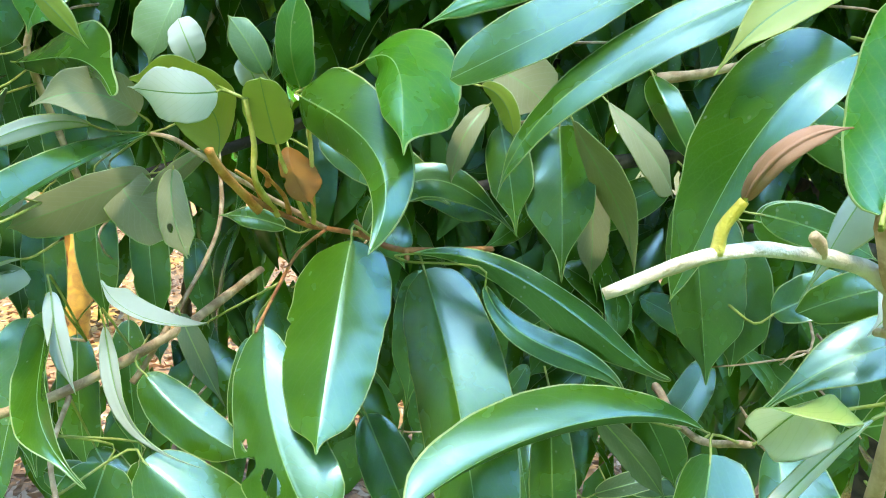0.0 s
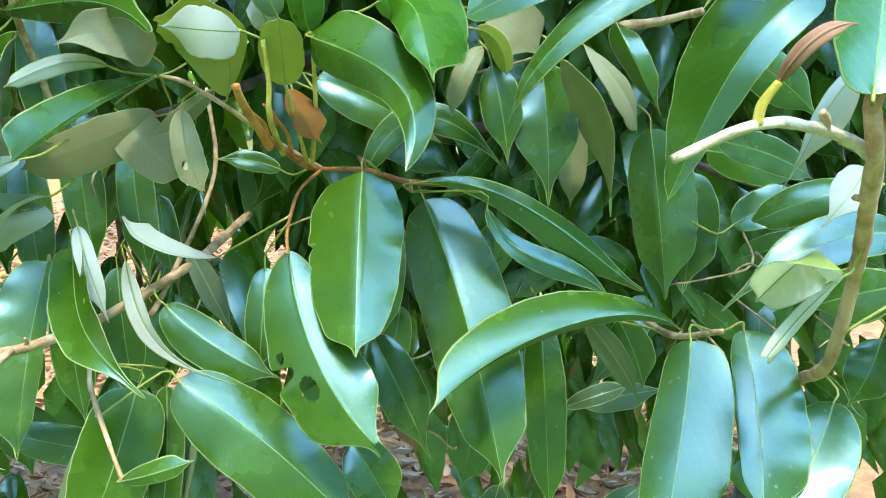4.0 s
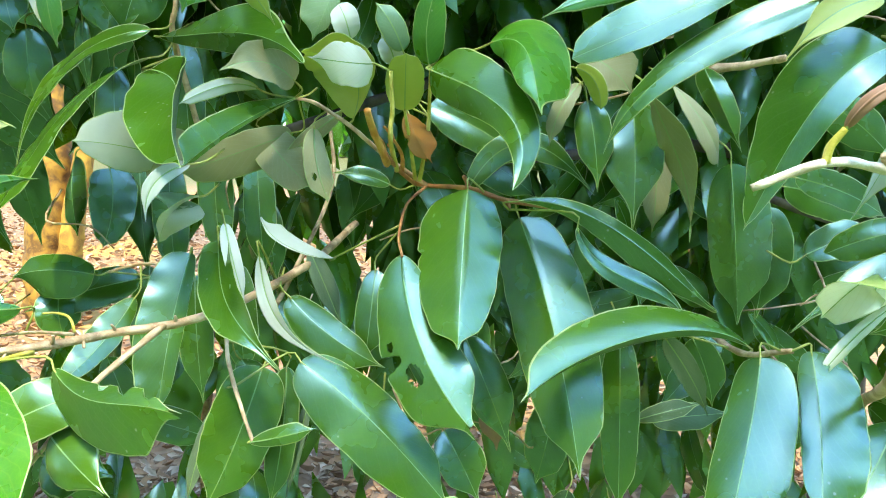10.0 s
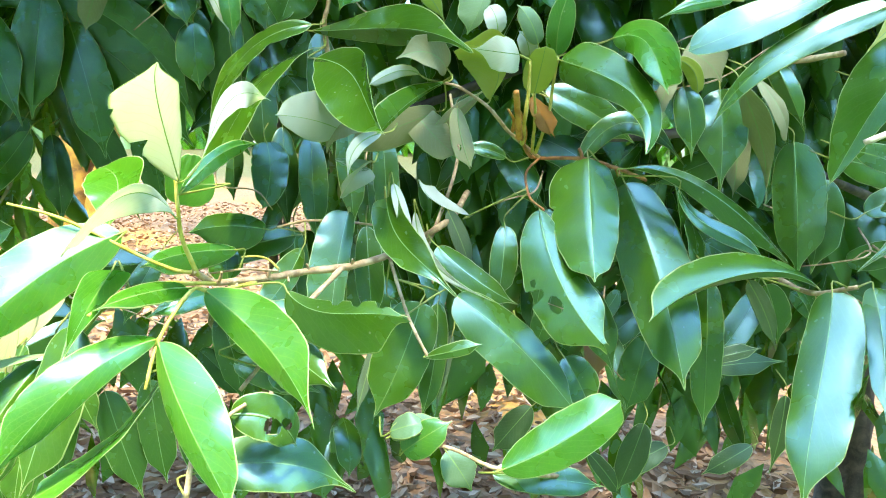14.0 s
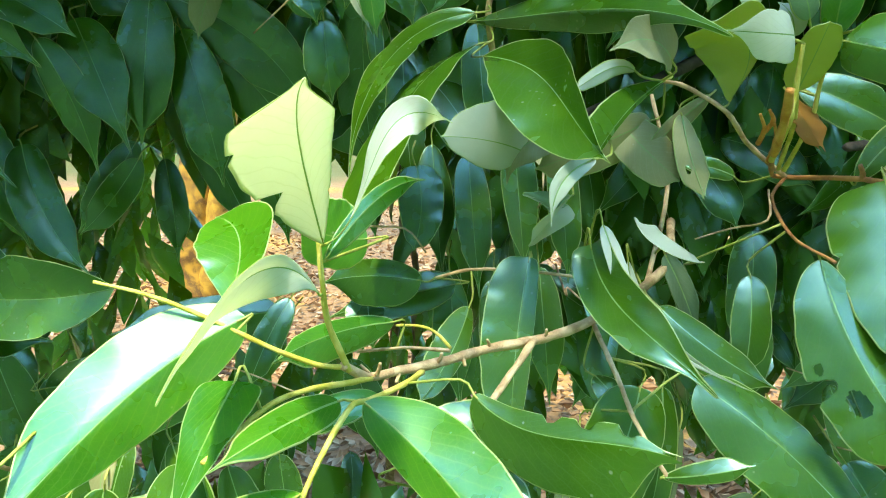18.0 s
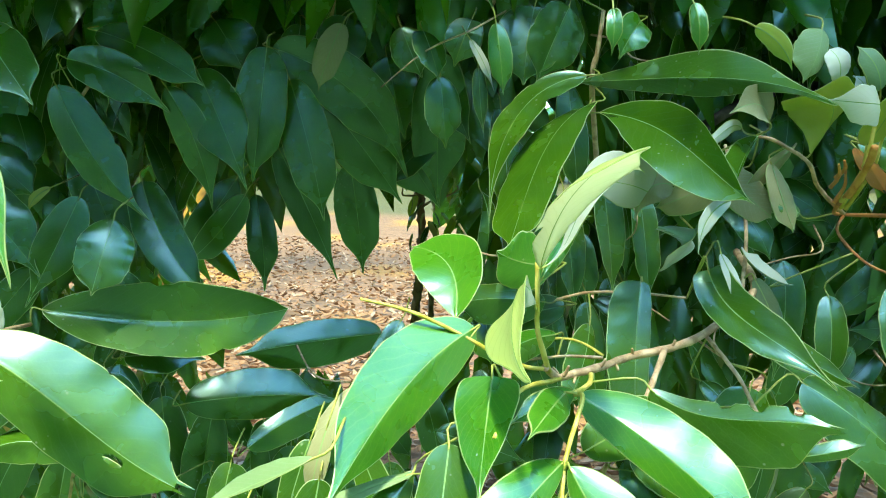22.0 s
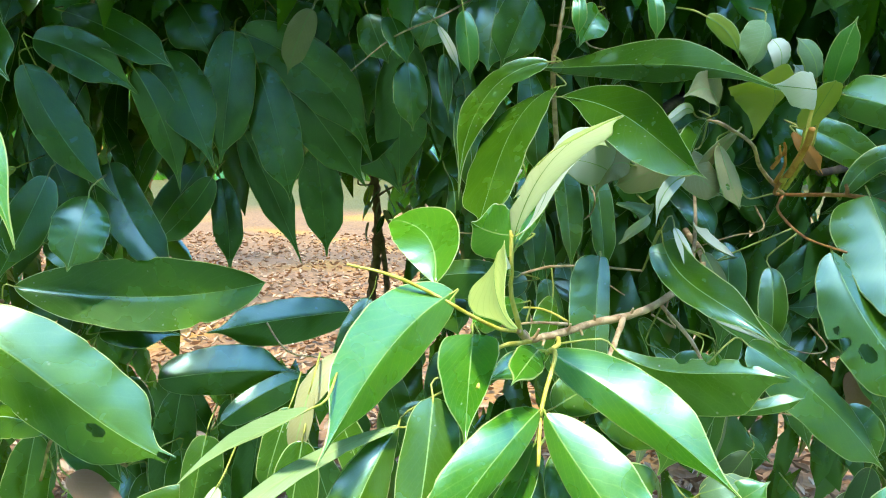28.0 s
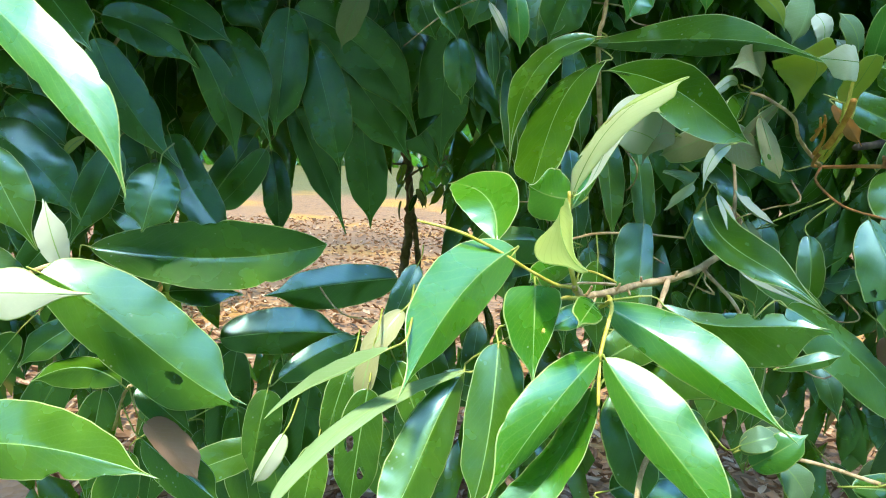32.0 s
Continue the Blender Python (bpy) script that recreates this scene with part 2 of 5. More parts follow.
def smooth_path(points, steps=6):
    """A line that glides through the points (Catmull-Rom)."""
    p = [Vector(q) for q in points]
    p = [p[0] * 2 - p[1]] + p + [p[-1] * 2 - p[-2]]
    line = []
    for a, b, c, d in zip(p, p[1:], p[2:], p[3:]):
        for k in range(steps):
            s = k / steps
            line.append(0.5 * (2 * b + (c - a) * s + (2 * a - 5 * b + 4 * c - d) * s * s + (3 * b - a - 3 * c + d) * s ** 3))
    return line + [p[-2]]


def tube(line, r0, r1, sides=8, knobs=0.0, salt=0.0):
    verts, faces = [], []
    up = Vector((0.13, 0.21, 0.97))
    n = len(line)
    for i, c in enumerate(line):
        along = (line[min(i + 1, n - 1)] - line[max(i - 1, 0)]).normalized()
        side = along.cross(up).normalized()
        rise = side.cross(along)
        r = r0 + (r1 - r0) * i / (n - 1)
        for k in range(sides):
            ang = 2 * math.pi * k / sides
            w = r * (1 + knobs * noise.noise(Vector((c.x * 90 + salt, c.y * 90 + k, c.z * 90))))
            verts.append(c + side * math.cos(ang) * w + rise * math.sin(ang) * w)
    for i in range(n - 1):
        for k in range(sides):
            a, b = i * sides + k, i * sides + (k + 1) % sides
            faces.append((a, b, b + sides, a + sides))
    faces.append(tuple(range(sides))[::-1])
    faces.append(tuple(range((n - 1) * sides, n * sides)))
    return verts, faces


STEMS = {}


def branch(name, label, at):
    ob = new(name)
    ob.location = at
    bpy.context.view_layer.update()
    STEMS[ob] = []
    return tagged(ob, label, "branch", "leafy branches of the tree")


def stem(br, points, r0, r1, bark="twig"):
    line = smooth_path(points)
    STEMS[br] += line
    v, f = tube(line, r0, r1, 8, 0.35, len(STEMS[br]))
    label = {"twig": "", "green": "yellow-green young shoot", "pale": "pale sunlit twig with a cut end", "orange": "broken orange wood", "rusty": "rust-coloured twig", "cane": "knobby tan stem"}[bark]
    return part("stem", mesh_of("stem", v, f, [BARK[bark]]), br, label)


LEAF_LABEL = {"mature": "", "young": "bright green young leaf", "lime": "yellow-green new leaf", "pale": "pale greyish green leaf", "khaki": "dull khaki leaf showing its underside", "dead": "withered brown leaf", "rust": "curled rust-orange dying leaf", "cream": "cream-coloured new leaf, underside whitened as in full sun, with light shining through"}


def rib_line(points, count=160):
    """The midrib: one smooth line through three to five points, in even steps."""
    pts = np.array(points, float)
    d = np.r_[0, np.cumsum(np.linalg.norm(np.diff(pts, axis=0), axis=1))]
    d /= d[-1]
    if len(pts) > 4:
        line = np.array([tuple(q) for q in smooth_path([tuple(q) for q in pts], 30)])
    else:
        s = np.linspace(0, 1, count)
        line = np.zeros((count, 3))
        for i in range(len(pts)):
            w = np.ones(count)
            for j in range(len(pts)):
                if j != i:
                    w *= (s - d[j]) / (d[i] - d[j])
            line += np.outer(w, pts[i])
    a = np.r_[0, np.cumsum(np.linalg.norm(np.diff(line, axis=0), axis=1))]
    return line, a / a[-1]


def blade_shape(rib, face, half, tilt, kind, salt, form=(0.38, 0.55), drip=0.12, under=False, twist=0.0, cup=0.12, wave=0.022, bites=(), holes=(), torn=0.0, rows=36, fine=True):
    """A leaf blade: two halves, each with its own width and fold about the midrib, a bulging skin above and one below, pale margin, bites and holes."""
    rng = random.Random(salt)
    rows = 110 if holes else rows
    face = np.array(face, float)
    s = np.linspace(0, 1, rows + 1)
    u = 0.5 * s + 0.25 * (1 - np.cos(np.pi * s))
    if torn:
        u = u * torn
    a, b = form
    f = np.maximum(u, 0.0008) ** a * np.maximum(1 - u, 0.0008) ** b
    f /= (a / (a + b)) ** a * (b / (a + b)) ** b
    if drip:
        w = np.clip((u - 1 + 2.2 * drip) / (1.8 * drip), 0, 1)
        f *= 1 - 0.80 * w * w * (3 - 2 * w)
    line, along = rib_line(rib)
    P = np.stack([np.interp(u, along, line[:, k]) for k in range(3)], 1)
    T = np.gradient(P, u, axis=0)
    T /= np.linalg.norm(T, axis=1)[:, None]
    N = face[None, :] - T * (T @ face)[:, None]
    N /= np.linalg.norm(N, axis=1)[:, None]
    S = np.cross(T, N)
    turn = radians(twist) * (u - 0.45)[:, None]
    N, S = N * np.cos(turn) + S * np.sin(turn), S * np.cos(turn) - N * np.sin(turn)
    big = max(half)
    nibbles = [(where, side, deep, 0.035) for where, side, deep in bites]
    if fine and rng.random() < 0.6:
        nibbles += [(rng.uniform(0.2, 0.95), rng.choice((-1, 1)), rng.uniform(0.03, 0.12), rng.uniform(0.008, 0.018)) for _ in range(rng.randrange(1, 4))]
    steps = tuple(0.98 - 0.04 * q for q in range(24)) if holes else (0.84, 0.64, 0.42, 0.2) if fine else (0.66, 0.33)
    edge = np.clip(1 - 0.0008 / np.maximum(big * f, 1e-5), 0.5, 0.99)
    spine = np.clip((0.00058 - 0.00036 * u) / np.maximum(big * f, 1e-5), 0.008, 0.2)
    cols = [-np.ones_like(u), -edge] + [-q * edge for q in steps] + [-spine, spine] + [q * edge for q in steps[::-1]] + [edge, np.ones_like(u)]
    mid = len(cols) // 2 - 1
    ripple = [[(rng.uniform(0.6, 1.0) * wave, rng.uniform(1.2, 2.4), rng.uniform(0, 6.3)), (rng.uniform(0.3, 0.6) * wave, rng.uniform(3.5, 6.0), rng.uniform(0, 6.3))] for _ in range(2)]
    top, below, uv = [], [], []
    for k, v in enumerate(cols):
        sgn = 0 if k > mid else 1
        h = half[sgn] * f
        lean = radians(tilt[sgn])
        for where, side, deep, span in nibbles:
            if (side > 0) == (sgn == 0):
                gap = deep * np.exp(-((u - where) / span) ** 4)
                v = np.clip(v, gap - 1, 1 - gap)
        w = np.abs(v)
        lift = math.sin(lean) * w - cup * v * v
        rim = np.zeros_like(u)
        for amp, fr, ph in ripple[sgn]:
            lift = lift + amp * 2 * np.sin(6.283 * fr * u + ph) * v * v
            rim = rim + amp * np.sin(6.283 * fr * 1.3 * u + ph * 2)
        if fine:
            lift = lift + np.array([0.022 * noise.noise(Vector((q * 3.6, (1 if sgn else -1) * 3.0 + z * 1.2, salt * 1.7))) * min(1.0, z * 3) for q, z in zip(u, w)])
        if k in (mid, mid + 1):
            lift = lift + 0.0003 / np.maximum(h, 0.002)
        q = P + S * (v * h * math.cos(lean) * (1 + rim * w))[:, None] + N * (lift * h)[:, None]
        if torn:
            rag = 0.10 * math.sin(4.0 * v[0] + salt) + 0.06 * math.sin(11.0 * v[0] + 2 * salt)
            q[-1] += T[-1] * 2 * big * rag
            q[-2] += T[-2] * 2 * big * rag * 0.5
        top.append(q)
        below.append(q - N * 0.00045)
        uv.append(np.stack([u, 0.5 + 0.5 * v], 1))
    n, c = rows + 1, len(cols)
    verts = np.concatenate(top + below)
    uvs = np.concatenate(uv + uv)
    faces, slots = [], []
    gone = set()
    for hu, hv, hr in holes:
        for i in range(rows):
            for k in range(c - 1):
                mu, mv = (u[i] + u[i + 1]) / 2, (cols[k][i] + cols[k + 1][i]) / 2
                if ((mu - hu) / hr) ** 2 + ((mv - hv) / (hr * 3.4)) ** 2 < 1 + 0.35 * noise.noise(Vector((mu * 60, mv * 18, hu * 40))):
                    gone.add((i, k))
    B = n * c
    upper, lower = (1, 0) if under else (0, 1)
    for k in range(c - 1):
        for i in range(rows):
            if (i, k) in gone:
                continue
            p, q = k * n + i, (k + 1) * n + i
            faces.append((p, p + 1, q + 1, q))
            slots.append(2 if k in (0, c - 2) else 3 if k == mid else upper)
            faces.append((B + p, B + q, B + q + 1, B + p + 1))
            slots.append(3 if k == mid else lower)
    for i in range(rows):
        faces += [(i, B + i, B + i + 1, i + 1), ((c - 1) * n + i, (c - 1) * n + i + 1, B + (c - 1) * n + i + 1, B + (c - 1) * n + i)]
        slots += [2, 2]
    return mesh_of("leaf", verts, faces, [UPPER[kind], UNDER[kind]] + ([UPPER[kind]] * 2 if kind in ("dead", "rust") else [MARGIN, MIDRIB]), slots, uvs), P, T


COUNT = [0]


def blade(br, rib, face, half, tilt, kind="mature", stalk=True, **more):
    """A leaf of a branch, with its stalk running to the nearest stem."""
    COUNT[0] += 1
    me, P, T = blade_shape(rib, face, half, tilt, kind, COUNT[0], **more)
    label = LEAF_LABEL[kind]
    if more.get("torn") or more.get("holes"):
        label = (label or "dark green leaf") + (" with insect holes" if more.get("holes") else " with a torn brown tip")
    ob = part("leaf", me, br, label)
    if stalk:
        b = Vector(rib[0])
        near = min(STEMS[br], key=lambda q: (q - b).length)
        if (near - b).length > 0.075:
            near = b - Vector(T[0]) * 0.016 + Vector((0, 0.030, 0.006))
        bend = b - Vector(T[0]) * min(0.012, (near - b).length * 0.5)
        v, f = tube(smooth_path([near, bend, b, Vector(P[2])], 3), 0.0009, 0.0006, 6)
        part("petiole", mesh_of("petiole", v, f, [BARK["stalk"]]), ob, "yellow-green leaf stalk")
    return ob


def plain_leaf(base, tip, bow, width, face, salt, broad=False):
    """Rib, face and folds of a leaf that hangs like its neighbours."""
    rng = random.Random(1000 + salt)
    base, tip, bow = (np.array(q, float) for q in (base, tip, bow))
    fold = rng.uniform(8, 24)
    more = dict(form=(0.40, 0.42) if broad else (rng.uniform(0.36, 0.5), rng.uniform(0.5, 0.68)), drip=0.03 if broad else rng.uniform(0.10, 0.24), twist=rng.uniform(-26, 26), cup=rng.uniform(0.1, 0.35))
    return (base, (base + tip) / 2 + bow, tip), face, (width / 2, width / 2), (fold + rng.uniform(-12, 6), fold + rng.uniform(-12, 6)), more


def leaf(br, base, tip, bow, width, face, kind="mature", broad=False, **more):
    rib, face, half, tilt, shape = plain_leaf(base, tip, bow, width, face, COUNT[0], broad)
    return blade(br, rib, face, half, tilt, kind, **{**shape, **more})


# ---- ground ----
def ground_material():
    m, t, out = nodes_of("leaf_litter_ground")
    obj = t.nodes.new("ShaderNodeTexCoord").outputs["Object"]
    cells = nd(t, "ShaderNodeTexVoronoi", Scale=24.0)
    mid = nd(t, "ShaderNodeTexNoise", Scale=2.2, Detail=5.0)
    big = nd(t, "ShaderNodeTexNoise", Scale=0.22, Detail=3.0)
    for n in (cells, mid, big):
        t.links.new(obj, n.inputs["Vector"])
    sep = t.nodes.new("ShaderNodeSeparateColor")
    t.links.new(cells.outputs["Color"], sep.inputs[0])
    litter = mixed(t, sep.outputs[0], (0.11, 0.054, 0.020, 1), (0.27, 0.145, 0.062, 1))
    litter = mixed(t, ramp(t, mid.outputs[0], 0.4, 0.65), litter, (0.20, 0.105, 0.040, 1))
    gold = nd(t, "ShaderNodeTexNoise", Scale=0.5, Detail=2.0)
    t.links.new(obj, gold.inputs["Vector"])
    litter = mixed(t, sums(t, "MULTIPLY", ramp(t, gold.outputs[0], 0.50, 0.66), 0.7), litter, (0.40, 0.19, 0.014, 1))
    where = t.nodes.new("ShaderNodeSeparateXYZ")
    t.links.new(obj, where.inputs[0])
    lawn = ramp(t, sums(t, "ADD", where.outputs[1], sums(t, "MULTIPLY", big.outputs[0], 8.0)), 17.5, 21.0)
    grass = mixed(t, mid.outputs[0], (0.045, 0.05, 0.010, 1), (0.12, 0.10, 0.022, 1))
    bsdf = nd(t, "ShaderNodeBsdfPrincipled", Roughness=0.9)
    # Unseen near grass, added to darken leaf reflections and give green bounce light.
    unseen_turf = mixed(t, mid.outputs[0], (0.022, 0.055, 0.010, 1), (0.06, 0.11, 0.02, 1))
    near = ramp(t, sums(t, "ADD", where.outputs[1], sums(t, "MULTIPLY", mid.outputs[0], 0.8)), 1.2, 1.9)
    t.links.new(mixed(t, near, unseen_turf, mixed(t, lawn, litter, grass)), bsdf.inputs["Base Color"])
    bump = nd(t, "ShaderNodeBump", Strength=0.8, Distance=0.02)
    t.links.new(sums(t, "ADD", cells.outputs["Distance"], mid.outputs[0]), bump.inputs["Height"])
    t.links.new(bump.outputs[0], bsdf.inputs["Normal"])
    t.links.new(bsdf.outputs[0], out.inputs[0])
    return m


gv, gf = [], []
SIZE = [-300, -80, -25, -10, -6, -4, -3, -2, -1, 0, 1, 2, 3, 4, 6, 10, 25, 80, 300]
for yy in SIZE:
    for xx in SIZE:
        gv.append((xx, yy + 3, 0.03 * noise.noise(Vector((xx * 0.7, yy * 0.7, 0))) if abs(xx) < 20 and abs(yy) < 20 else 0))
G = len(SIZE)
for i in range(G - 1):
    for j in range(G - 1):
        gf.append((i * G + j, i * G + j + 1, (i + 1) * G + j + 1, (i + 1) * G + j))
ground = tagged(new("ground", mesh_of("ground", gv, gf, [ground_material()])), "bare earth with dry leaf litter and short grass, unseen dark green grass added near the camera", "ground", kind="structure")


# ---- the leafy branches ----

core = branch("leafy_branch", "branch with a broken orange twig and large glossy leaves", (0.039, 0.580, 1.208))
stem(core, [(0.039, 0.580, 1.208), (-0.025, 0.470, 1.225), (-0.054, 0.490, 1.232), (-0.086, 0.545, 1.229), (-0.102, 0.530, 1.235), (-0.121, 0.460, 1.261), (-0.130, 0.420, 1.287)], 0.0020, 0.0018, "rusty")
stem(core, [(-0.086, 0.545, 1.229), (-0.123, 0.520, 1.255), (-0.147, 0.490, 1.277), (-0.176, 0.490, 1.295), (-0.193, 0.489, 1.299)], 0.0021, 0.0013)
stem(core, [(-0.086, 0.545, 1.229), (-0.103, 0.520, 1.215), (-0.108, 0.460, 1.196), (-0.104, 0.400, 1.190)], 0.0014, 0.0010, "rusty")
stem(core, [(-0.097, 0.530, 1.236), (-0.102, 0.490, 1.270), (-0.106, 0.477, 1.292)], 0.0019, 0.0012, "green")
stem(core, [(-0.093, 0.530, 1.235), (-0.088, 0.500, 1.270), (-0.087, 0.490, 1.297), (-0.087, 0.470, 1.326)], 0.0019, 0.0012, "green")
stem(core, [(-0.112, 0.500, 1.244), (-0.116, 0.460, 1.270), (-0.115, 0.455, 1.291), (-0.116, 0.445, 1.319)], 0.0022, 0.0015, "green")
stem(core, [(-0.054, 0.490, 1.232), (-0.055, 0.488, 1.237), (-0.058, 0.486, 1.242)], 0.0021, 0.0014, "rusty")
stem(core, [(-0.025, 0.470, 1.225), (-0.023, 0.468, 1.221), (-0.023, 0.466, 1.218)], 0.0021, 0.0014, "rusty")
stem(core, [(-0.1185, 0.475, 1.250), (-0.1245, 0.445, 1.268), (-0.1285, 0.428, 1.279), (-0.1310, 0.418, 1.290)], 0.0030, 0.0026, "orange")
stem(core, [(-0.118, 0.500, 1.264), (-0.116, 0.490, 1.272), (-0.122, 0.480, 1.279)], 0.0021, 0.0010, "orange")
stem(core, [(-0.108, 0.520, 1.242), (-0.108, 0.505, 1.256), (-0.115, 0.490, 1.270)], 0.0021, 0.0010, "orange")
stem(core, [(-0.122, 0.500, 1.256), (-0.123, 0.485, 1.266), (-0.131, 0.470, 1.276)], 0.0021, 0.0010, "orange")
blade(core, ((-0.0565, 0.4520, 1.2340), (-0.0623, 0.4000, 1.1819), (-0.0655, 0.3600, 1.1358)), (-0.06, -0.98, 0.18), (0.0363, 0.0294), (-22, -15), "mature", form=(0.22, 0.5), drip=0.06)
blade(core, ((-0.0122, 0.4800, 1.2101), (0.0070, 0.4369, 1.1455), (0.0183, 0.4013, 1.0872), (0.0243, 0.3750, 1.0392)), (-0.19, -0.95, 0.27), (0.0342, 0.0333), (-25, -12), "mature", form=(0.3, 0.5), drip=0.08)
blade(core, ((-0.0198, 0.4486, 1.2258), (0.0276, 0.4441, 1.2205), (0.0715, 0.4347, 1.1966), (0.1477, 0.4608, 1.1408)), (0.49, -0.85, -0.19), (0.0177, 0.0177), (-16, -47), "mature", form=(0.87, 0.30), drip=0.21, twist=6, cup=0.08)
blade(core, ((0.0252, 0.4356, 1.2086), (0.0540, 0.4282, 1.1769), (0.0851, 0.4269, 1.1632), (0.1153, 0.4519, 1.1182)), (0.57, -0.82, -0.03), (0.0089, 0.0103), (5, -16), "mature", form=(0.40, 0.54), drip=0.27, twist=8, cup=0.00)
blade(core, ((-0.1048, 0.4200, 1.1877), (-0.0973, 0.3943, 1.1502), (-0.0812, 0.3717, 1.1150), (-0.0497, 0.3500, 1.0792)), (-0.01, -0.96, 0.29), (0.0308, 0.0255), (-18, -8), "mature", form=(0.5, 0.33), torn=0.95, bites=((0.5, 1, 0.45),), holes=((0.597, 0.4, 0.055), (0.428, 0.72, 0.022),))
blade(core, ((-0.0871, 0.4579, 1.3216), (-0.0567, 0.4183, 1.3066), (-0.0338, 0.3862, 1.2864), (-0.0357, 0.3478, 1.2422)), (-0.26, -0.96, 0.06), (0.0192, 0.0265), (-4, -27), "mature", form=(0.15, 0.81), drip=0.00, twist=-26, cup=0.21)
blade(core, ((-0.0452, 0.4407, 1.3403), (-0.0266, 0.4118, 1.3374), (-0.0205, 0.3843, 1.3153), (-0.0189, 0.3551, 1.2890)), (-0.16, -0.98, 0.11), (0.0157, 0.0320), (10, -37), "young", form=(0.38, 0.74), drip=0.15, twist=6, cup=0.30)
blade(core, ((-0.1465, 0.4871, 1.2849), (-0.1452, 0.4567, 1.3194), (-0.1775, 0.4296, 1.3294)), (-0.09, 0.11, 0.99), (0.0342, 0.0229), (5, 45), "lime", form=(0.59, 0.19), drip=0.07, twist=-14, cup=0.16)
blade(core, ((-0.1288, 0.4314, 1.3225), (-0.1405, 0.4042, 1.3204), (-0.1713, 0.4143, 1.3241)), (-0.45, 0.80, 0.41), (0.0167, 0.0130), (-22, 34), "cream", form=(0.55, 0.54), drip=0.15, twist=-42, cup=-0.10, torn=0.95)
leaf(core, (-0.106, 0.477, 1.292), (-0.105, 0.435, 1.331), (0.000, -0.006, 0.004), 0.030, (0.00, 0.69, 0.73), "lime", broad=True)
blade(core, ((-0.1572, 0.4600, 1.3820), (-0.1653, 0.4487, 1.3581), (-0.1737, 0.4500, 1.3390)), (0.12, -0.98, -0.15), (0.0185, 0.0075), (-10, 10), "young", form=(0.4, 0.5), under=True)
leaf(core, (-0.146, 0.450, 1.341), (-0.155, 0.450, 1.365), (0.000, -0.006, 0.004), 0.021, (-0.14, 0.99, -0.05), "pale", broad=True)
leaf(core, (-0.108, 0.460, 1.335), (-0.129, 0.460, 1.369), (0.000, -0.006, 0.004), 0.020, (0.10, -0.99, 0.07), "pale")
blade(core, ((-0.0883, 0.4700, 1.3263), (-0.0907, 0.4553, 1.3530), (-0.0816, 0.4500, 1.3861)), (-0.01, -0.99, -0.14), (0.0145, 0.0107), (10, -10), "young", form=(0.4, 0.6))
leaf(core, (-0.114, 0.470, 1.326), (-0.125, 0.470, 1.347), (0.000, -0.006, 0.004), 0.019, (-0.11, 0.99, -0.05), "pale")
blade(core, ((0.0242, 0.4700, 1.3278), (0.0348, 0.4611, 1.3207), (0.0432, 0.4600, 1.2961)), (-0.23, -0.97, -0.07), (0.0095, 0.0076), (-35, 20), "lime", form=(0.5, 0.5), drip=0.05)
leaf(core, (0.035, 0.480, 1.338), (0.069, 0.470, 1.309), (0.000, -0.006, 0.004), 0.040, (0.16, 0.98, -0.14), "khaki")
leaf(core, (0.028, 0.470, 1.316), (0.005, 0.460, 1.268), (-0.005, -0.006, 0.002), 0.016, (0.17, 0.95, -0.28), "khaki")
leaf(core, (-0.053, 0.500, 1.230), (0.052, 0.500, 1.228), (-0.021, -0.006, 0.037), 0.025, (0.01, -0.95, 0.30))
leaf(core, (-0.190, 0.470, 1.311), (-0.236, 0.430, 1.314), (0.001, -0.006, 0.010), 0.033, (-0.65, 0.73, -0.22), "khaki")
blade(core, ((-0.2149, 0.4600, 1.3038), (-0.2358, 0.4309, 1.3034), (-0.2512, 0.4151, 1.2945), (-0.2583, 0.4100, 1.2896)), (0.25, -0.97, -0.05), (0.0054, 0.0065), (10, -10), "pale", form=(0.6, 0.5), drip=0.05, under=True)
blade(core, ((-0.2203, 0.5000, 1.2729), (-0.2029, 0.4855, 1.2527), (-0.1785, 0.4800, 1.2303)), (0.23, -0.97, 0.04), (0.0181, 0.0178), (5, 5), "khaki", form=(0.3, 0.4), drip=0.05, under=True)
blade(core, ((-0.1972, 0.5000, 1.2719), (-0.2314, 0.4815, 1.2570), (-0.2793, 0.4700, 1.2386)), (0.29, -0.95, 0.03), (0.0142, 0.0192), (10, -10), "khaki", form=(0.4, 0.5), drip=0.05, under=True)
blade(core, ((-0.1775, 0.4900, 1.2757), (-0.1737, 0.4751, 1.2489), (-0.1626, 0.4700, 1.2180)), (0.19, -0.98, 0.05), (0.0105, 0.0103), (0, 0), "khaki", form=(0.4, 0.3), torn=0.95, holes=((0.629, 0.38, 0.05),), under=True)
blade(core, ((-0.1570, 0.5000, 1.2895), (-0.1798, 0.4904, 1.2711), (-0.1950, 0.4880, 1.2537), (-0.2026, 0.4900, 1.2299)), (0.21, -0.98, 0.02), (0.0062, 0.0083), (5, -5), "khaki", form=(0.5, 0.6), under=True)
blade(core, ((-0.1609, 0.4942, 1.1707), (-0.1713, 0.4637, 1.1768), (-0.1897, 0.4548, 1.1845), (-0.2129, 0.4528, 1.2085)), (-0.07, 0.73, -0.68), (0.0066, 0.0109), (-51, -14), "pale", form=(0.89, 0.24), drip=0.08, twist=0, cup=-0.07)
